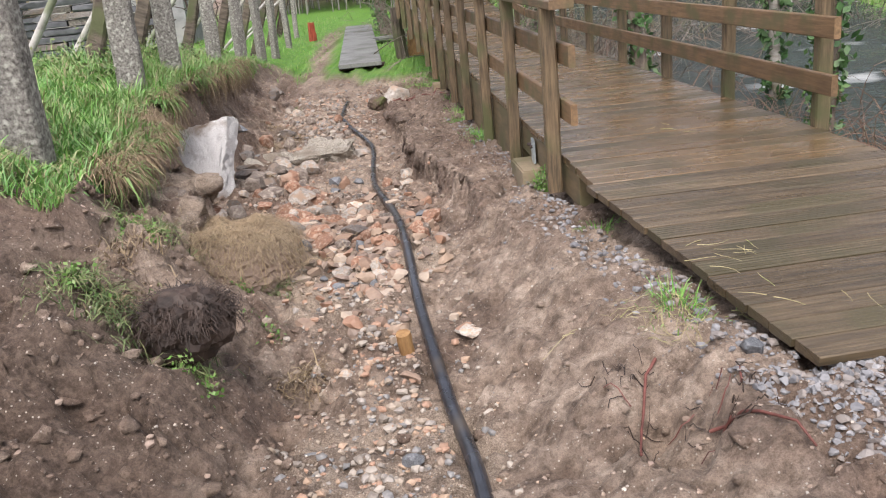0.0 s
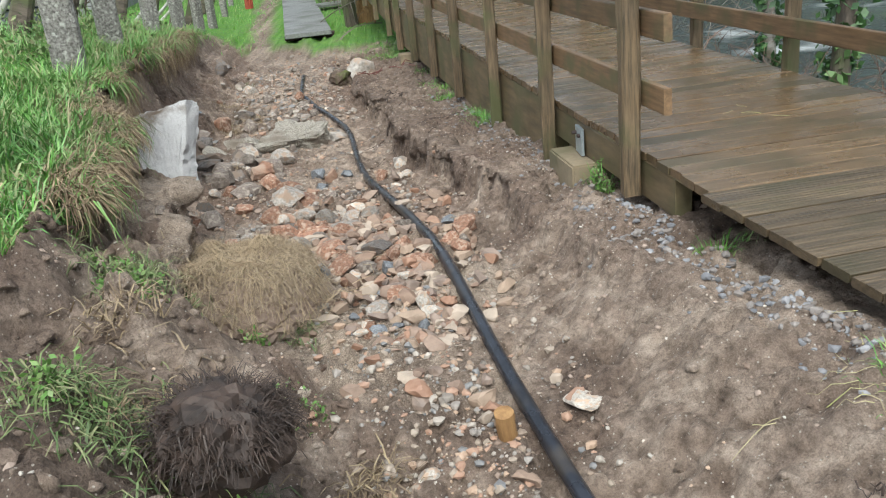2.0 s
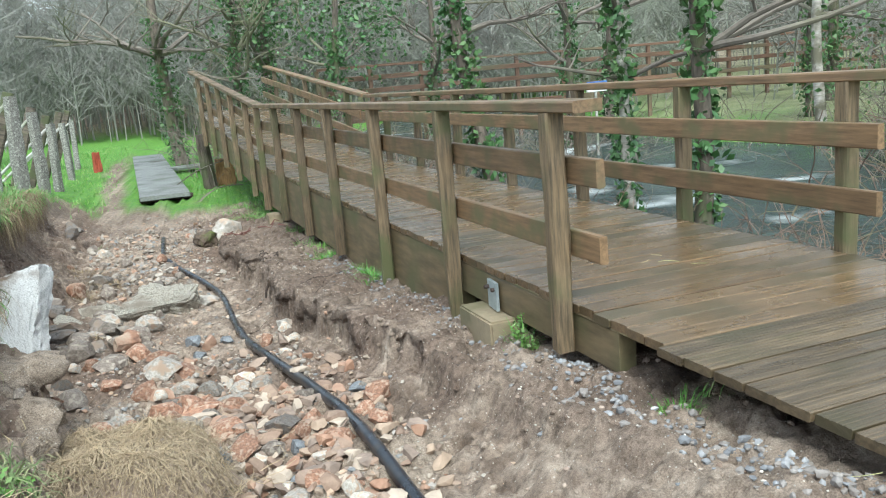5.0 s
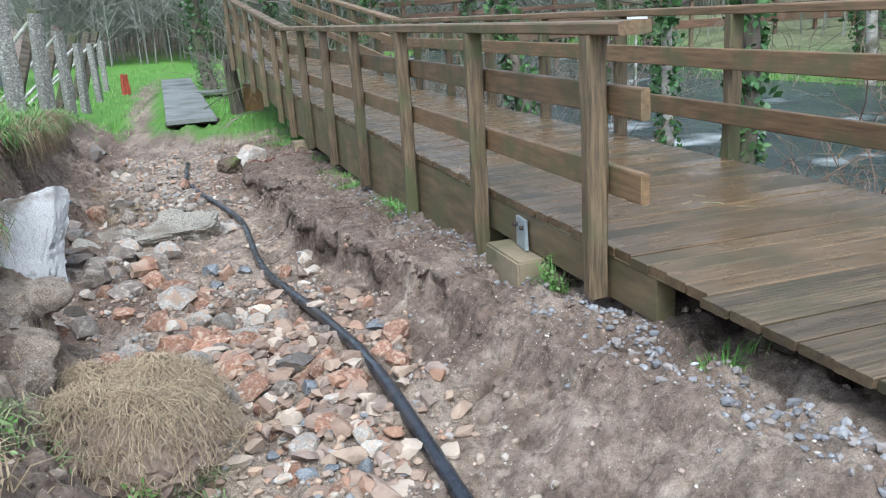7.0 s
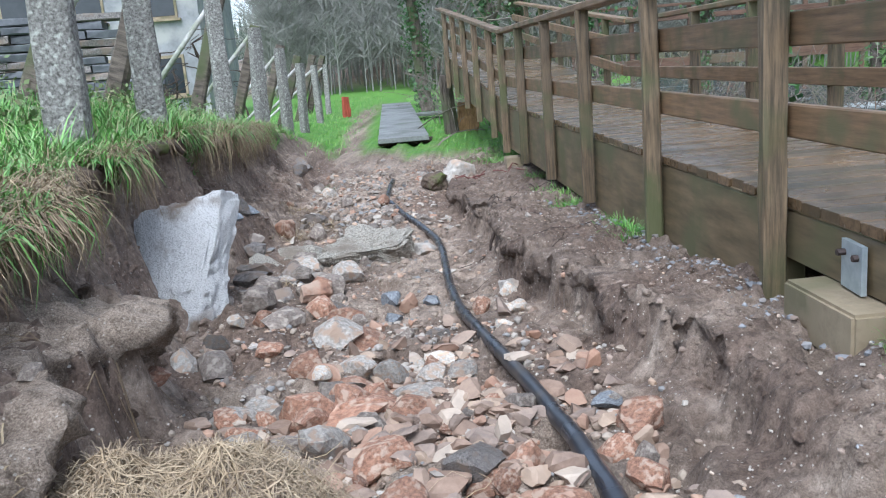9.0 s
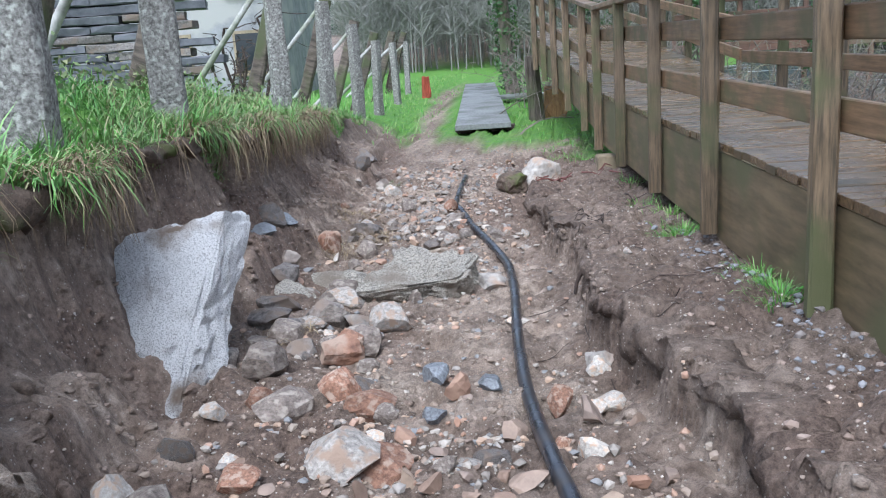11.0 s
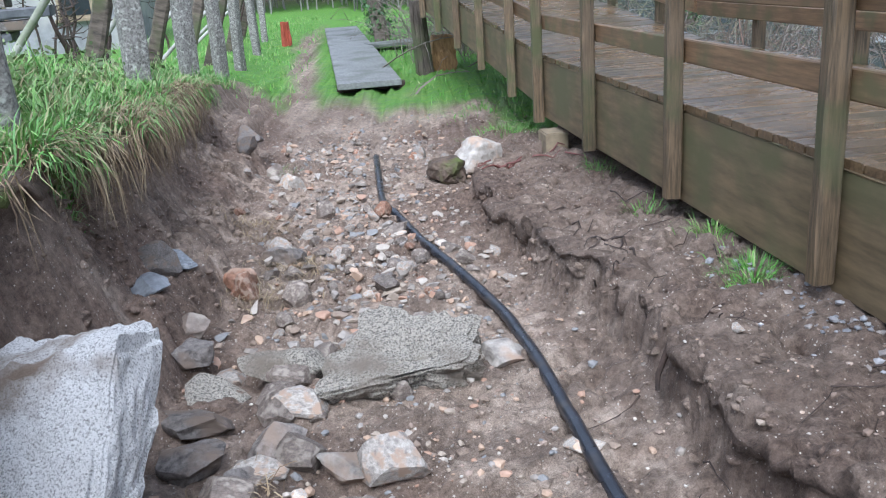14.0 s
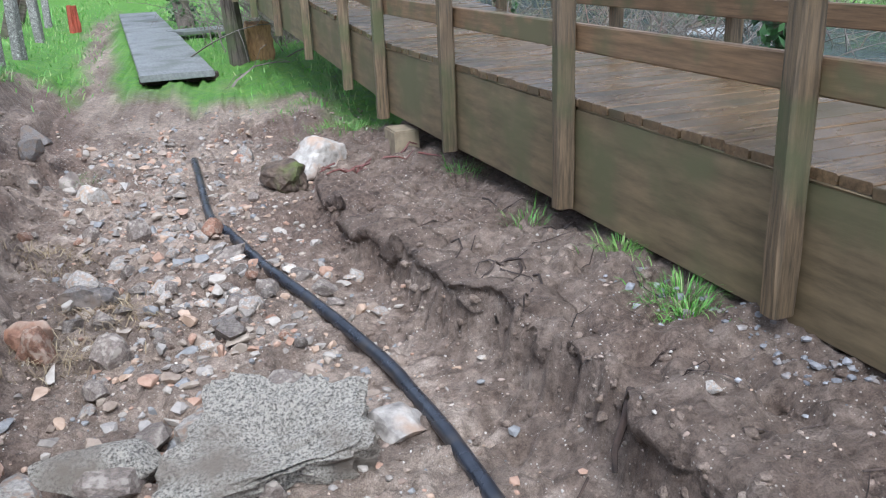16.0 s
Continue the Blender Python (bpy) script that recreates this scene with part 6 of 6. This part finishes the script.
leaf_cloud("ivy_leaves", [(-0.5 + 0.35 * k + 0.4 * math.sin(k * 2.1), 30.5 + math.cos(k * 1.3), 3.0 + 2.2 * ((k * 3) % 7) / 6) for k in range(16)], 0.7, 3600, 0.07, m_ivy, leafy2, 78)
# far bank turf
q = np.random.default_rng(61)
n = 5500
y = q.uniform(13, 32, n)
x = river_x(y) + 4.3 + q.random(n) ** 1.3 * 4
xy = np.stack([x, y], -1)
blades("far_bank_grass", lift(xy, -0.01), q.uniform(0.1, 0.3, n), around(q, n), q.uniform(0.2, 1.0, n), 0.022, m_grass_isl, "bright grass on the far river bank", 62)
n = 2600
y = q.uniform(4.5, 9.3, n)
x = 3.7 + q.random(n) * (river_x(y) - 5.2 - 3.7)
xy = np.stack([x, y], -1)
blades("near_bank_grass", lift(xy, -0.01), q.uniform(0.05, 0.14, n), around(q, n), q.uniform(0.2, 1.0, n), 0.01, m_grass_isl, "green grass strip between boardwalk and river", 63)


# the long footbridge in the distance, with its brown plank side
def far_bridge():
    b = tagged(empty("footbridge"), "long brown timber footbridge beyond the river", "bridge")
    p, e = Vector((2.5, 33.0, 0)), Vector((40.0, 36.0, 0))
    u = (e - p).normalized()
    L = (e - p).length
    for zc, h in ((0.45, 0.3), (0.95, 0.16), (1.4, 0.16), (1.85, 0.16), (2.25, 0.09)):
        timber("rail", p + Vector((0, 0, zc)), e + Vector((0, 0, zc)), 0.06, h, m_bridge, b, 0.01, 20, 0.01, 0, "", int(zc * 10))
    k = 0.0
    while k < L:
        a = p + u * k + Vector((0, 0.08, 0))
        timber("post", a + Vector((0, 0, -0.9)), a + Vector((0, 0, 2.2)), 0.14, 0.14, m_bridge, b, 0.006, 2, 0.012, 0, "", int(k))
        k += 1.9
    return b


far_bridge()
sign = tagged(empty("river_sign"), "small white and blue sign board across the river", "sign")
timber("board", (8.6, 24.0, 1.02), (9.25, 24.2, 1.02), 0.04, 0.2, m_white, sign, 0, 1, 0.004)
timber("stripe", (8.6, 23.97, 1.16), (9.25, 24.17, 1.16), 0.04, 0.06, m_blue, sign, 0, 1, 0.004)
timber("pole", (8.9, 24.12, gz(8.9, 24.12)), (8.9, 24.12, 1.0), 0.06, 0.06, m_pole, sign, 0, 1, 0.006)


def forest(name, count, box, seed, label, material, hmin, hmax, twigs=36, keep=None):
    """Many bare far trees in one mesh: slender trunks and fans of thin branches."""
    q = np.random.default_rng(seed)
    x, y = q.uniform(box[0], box[1], count), q.uniform(box[2], box[3], count)
    if keep is not None:
        m_ = keep(x, y)
        x, y = x[m_], y[m_]
    z = ground_z(x, y)
    h = q.uniform(hmin, hmax, len(x))
    cos_, fs, o = [], [], 0

    def slivers(p, e, w):
        nonlocal o
        d = e - p
        side = np.cross(d, q.normal(0, 1, d.shape))
        side /= np.linalg.norm(side, axis=1, keepdims=True) + 1e-9
        w = w[:, None]
        s2 = np.cross(d, side)
        s2 /= np.linalg.norm(s2, axis=1, keepdims=True) + 1e-9
        c = np.stack([p + side * w, p - side * w * 0.5 + s2 * w * 0.87, p - side * w * 0.5 - s2 * w * 0.87, e], 1)
        i = (np.arange(len(p)) * 4)[:, None, None] + o
        fs.append((np.array([[0, 1, 3], [1, 2, 3], [2, 0, 3]])[None] + i).reshape(-1, 3))
        cos_.append(c.reshape(-1, 3))
        o += len(p) * 4

    p = np.stack([x, y, z - 0.3], -1)
    top = p + np.stack([q.normal(0, 0.5, len(x)), q.normal(0, 0.5, len(x)), h], -1)
    slivers(p, top, h * 0.003 + 0.014)
    for _ in range(twigs):
        t = q.uniform(0.18, 0.97, len(x))[:, None]
        a = p + (top - p) * t
        an = q.random(len(x)) * math.tau
        L = h * (1.05 - t[:, 0]) * q.uniform(0.12, 0.4, len(x)) + 0.4
        e = a + np.stack([np.cos(an) * L, np.sin(an) * L, L * q.uniform(0.1, 1.4, len(x))], -1)
        slivers(a, e, h * 0.0022 + 0.006)
        for _k in range(3):
            b = a + (e - a) * q.uniform(0.25, 0.95, len(x))[:, None]
            slivers(b, b + q.normal(0, 0.32, b.shape) * L[:, None] + np.array((0, 0, 0.12)) * L[:, None], h * 0.001 + 0.005)
    return big_mesh(name, np.concatenate(cos_), np.concatenate(fs), material, label, "woodland")


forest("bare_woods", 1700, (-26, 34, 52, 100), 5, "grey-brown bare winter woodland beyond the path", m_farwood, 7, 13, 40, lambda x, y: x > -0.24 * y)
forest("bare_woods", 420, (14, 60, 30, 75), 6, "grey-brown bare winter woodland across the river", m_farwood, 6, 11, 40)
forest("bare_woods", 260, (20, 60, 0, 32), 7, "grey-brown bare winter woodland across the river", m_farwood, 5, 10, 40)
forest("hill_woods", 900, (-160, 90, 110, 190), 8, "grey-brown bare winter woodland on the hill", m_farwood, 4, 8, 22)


def conifers(count, box, seed):
    q = np.random.default_rng(seed)
    x, y = q.uniform(box[0], box[1], count), q.uniform(box[2], box[3], count)
    z, h = ground_z(x, y), q.uniform(5, 10, count)
    cos_, fs, o = [], [], 0
    for lev in range(7):
        zc, rr = z + h * (0.12 + 0.13 * lev), h * 0.17 * (1 - lev / 7.5)
        an = np.arange(9) * math.tau / 9
        jit = q.uniform(0.65, 1.25, (count, 9))
        ring_ = np.stack([x[:, None] + np.cos(an) * rr[:, None] * jit, y[:, None] + np.sin(an) * rr[:, None] * jit, np.repeat(zc[:, None], 9, 1) - rr[:, None] * 0.3 * jit], -1)
        tip = np.stack([x, y, zc + h * 0.24], -1)[:, None]
        c = np.concatenate([ring_, tip], 1).reshape(-1, 3)
        i = (np.arange(count) * 10)[:, None, None] + o
        f = np.array([[k_, (k_ + 1) % 9, 9] for k_ in range(9)])[None] + i
        cos_.append(c)
        fs.append(f.reshape(-1, 3))
        o += count * 10
    return big_mesh("conifer_ridge", np.concatenate(cos_), np.concatenate(fs), m_conifer, "dark conifers along the top of the hill", "woodland")


conifers(420, (-170, 60, 150, 215), 4)


# ---- the house behind the vineyard ----
def house(x, y, w, d, h, turn):
    b = tagged(empty("house", pose(x, y, gz(x, y), 0, 0, turn)), "pale plastered house with a slate roof behind the vineyard", "house")
    bm = bmesh.new()
    bmesh.ops.create_cube(bm, size=1)
    bmesh.ops.scale(bm, vec=(w, d, h + 1), verts=bm.verts)
    bmesh.ops.translate(bm, vec=(0, 0, h / 2 - 0.5), verts=bm.verts)
    part("wall", bm, m_plaster, b)
    v = [(-w / 2 - 0.4, -d / 2 - 0.4, h), (w / 2 + 0.4, -d / 2 - 0.4, h), (w / 2 + 0.4, d / 2 + 0.4, h), (-w / 2 - 0.4, d / 2 + 0.4, h), (-w / 2 - 0.4, 0, h + 2), (w / 2 + 0.4, 0, h + 2)]
    raw("roof", v, [(0, 1, 5, 4), (2, 3, 4, 5), (1, 2, 5), (3, 0, 4), (3, 2, 1, 0)], m_slate, b)
    for i in range(int(w // 2.4)):
        for lev in (1.0, 3.6):
            if lev + 1.3 > h:
                continue
            cx = -w / 2 + 1.4 + i * 2.4
            win = empty("window")
            win.parent = b
            win.matrix_basis = pose(cx, -d / 2, lev)
            for nm, p, q_, ww, hh, mm in (("frame", (-0.5, -0.02, 0.65), (0.5, -0.02, 0.65), 0.08, 1.4, m_concrete), ("pane", (-0.42, -0.05, 0.65), (0.42, -0.05, 0.65), 0.04, 1.2, m_glass), ("sill", (-0.6, -0.06, -0.08), (0.6, -0.06, -0.08), 0.2, 0.08, m_concrete)):
                timber(nm, p, q_, ww, hh, mm, win, 0, 1, 0.004)
    return b


house(-19, 37, 17, 8, 5.4, 8)
shed = tagged(empty("stone_shed", pose(-9.5, 18.5, gz(-9.5, 18.5), 0, 0, 15)), "low dark shed wall of stacked slate slabs", "shed")
rs = random.Random(12)
for row in range(14):
    x = -2.6
    while x < 2.6:
        L = rs.uniform(0.5, 1.3)
        timber("slate_slab", (x, rs.uniform(-0.05, 0.05), 0.07 + row * 0.14), (x + L, rs.uniform(-0.05, 0.05), 0.07 + row * 0.14), 0.5, 0.12, rs.choice((m_slate, m_slate, m_stone_dark)), shed, 0.012, 3, 0.015, 0, "", row)
        x += L + 0.02

q = np.random.default_rng(88)
y = q.uniform(9.5, 18, 60)
x = np.interp(y, KY, LIP_X) - q.uniform(0.25, 1.3, 60)
weeds = tagged(empty("leafy_weeds"), "broad-leaved green weeds among the granite posts", "weeds", kind="stuff")
leaf_cloud("leaves", np.column_stack([x, y, ground_z(x, y) + 0.12]), 0.10, 1500, 0.024, m_weed, weeds, 89)
LEAFY = ((-0.88, 4.29, 0.07, 60, 0.011), (-1.16, 6.08, 0.06, 50, 0.012), (0.78, 7.34, 0.09, 110, 0.011), (-1.42, 4.62, 0.1, 80, 0.011), (-0.85, 5.34, 0.07, 40, 0.01), (-1.5, 5.6, 0.12, 110, 0.011))
m_seedling = by_island(mat("bright_seedling_leaves", (0.06, 0.15, 0.03), (0.14, 0.27, 0.06), 3.0, (0.4, 0.6), 0), ((0.08, 0.18, 0.03), (0.14, 0.27, 0.06), (0.2, 0.28, 0.1)))
for k, (x, y, spread, count, size) in enumerate(LEAFY):
    clump = tagged(empty("seedlings"), "small bright broad-leaved green weeds sprouting from the mud", "weeds", kind="stuff")
    q = np.random.default_rng(500 + k)
    xy = np.array((x, y)) + q.normal(0, spread * 0.6, (24, 2))
    leaf_cloud("leaves", np.column_stack([xy, ground_z(xy[:, 0], xy[:, 1]) + 0.02 + 0.05 * q.random(24)]), 0.02, count * 2, size, m_seedling, clump, 520 + k)
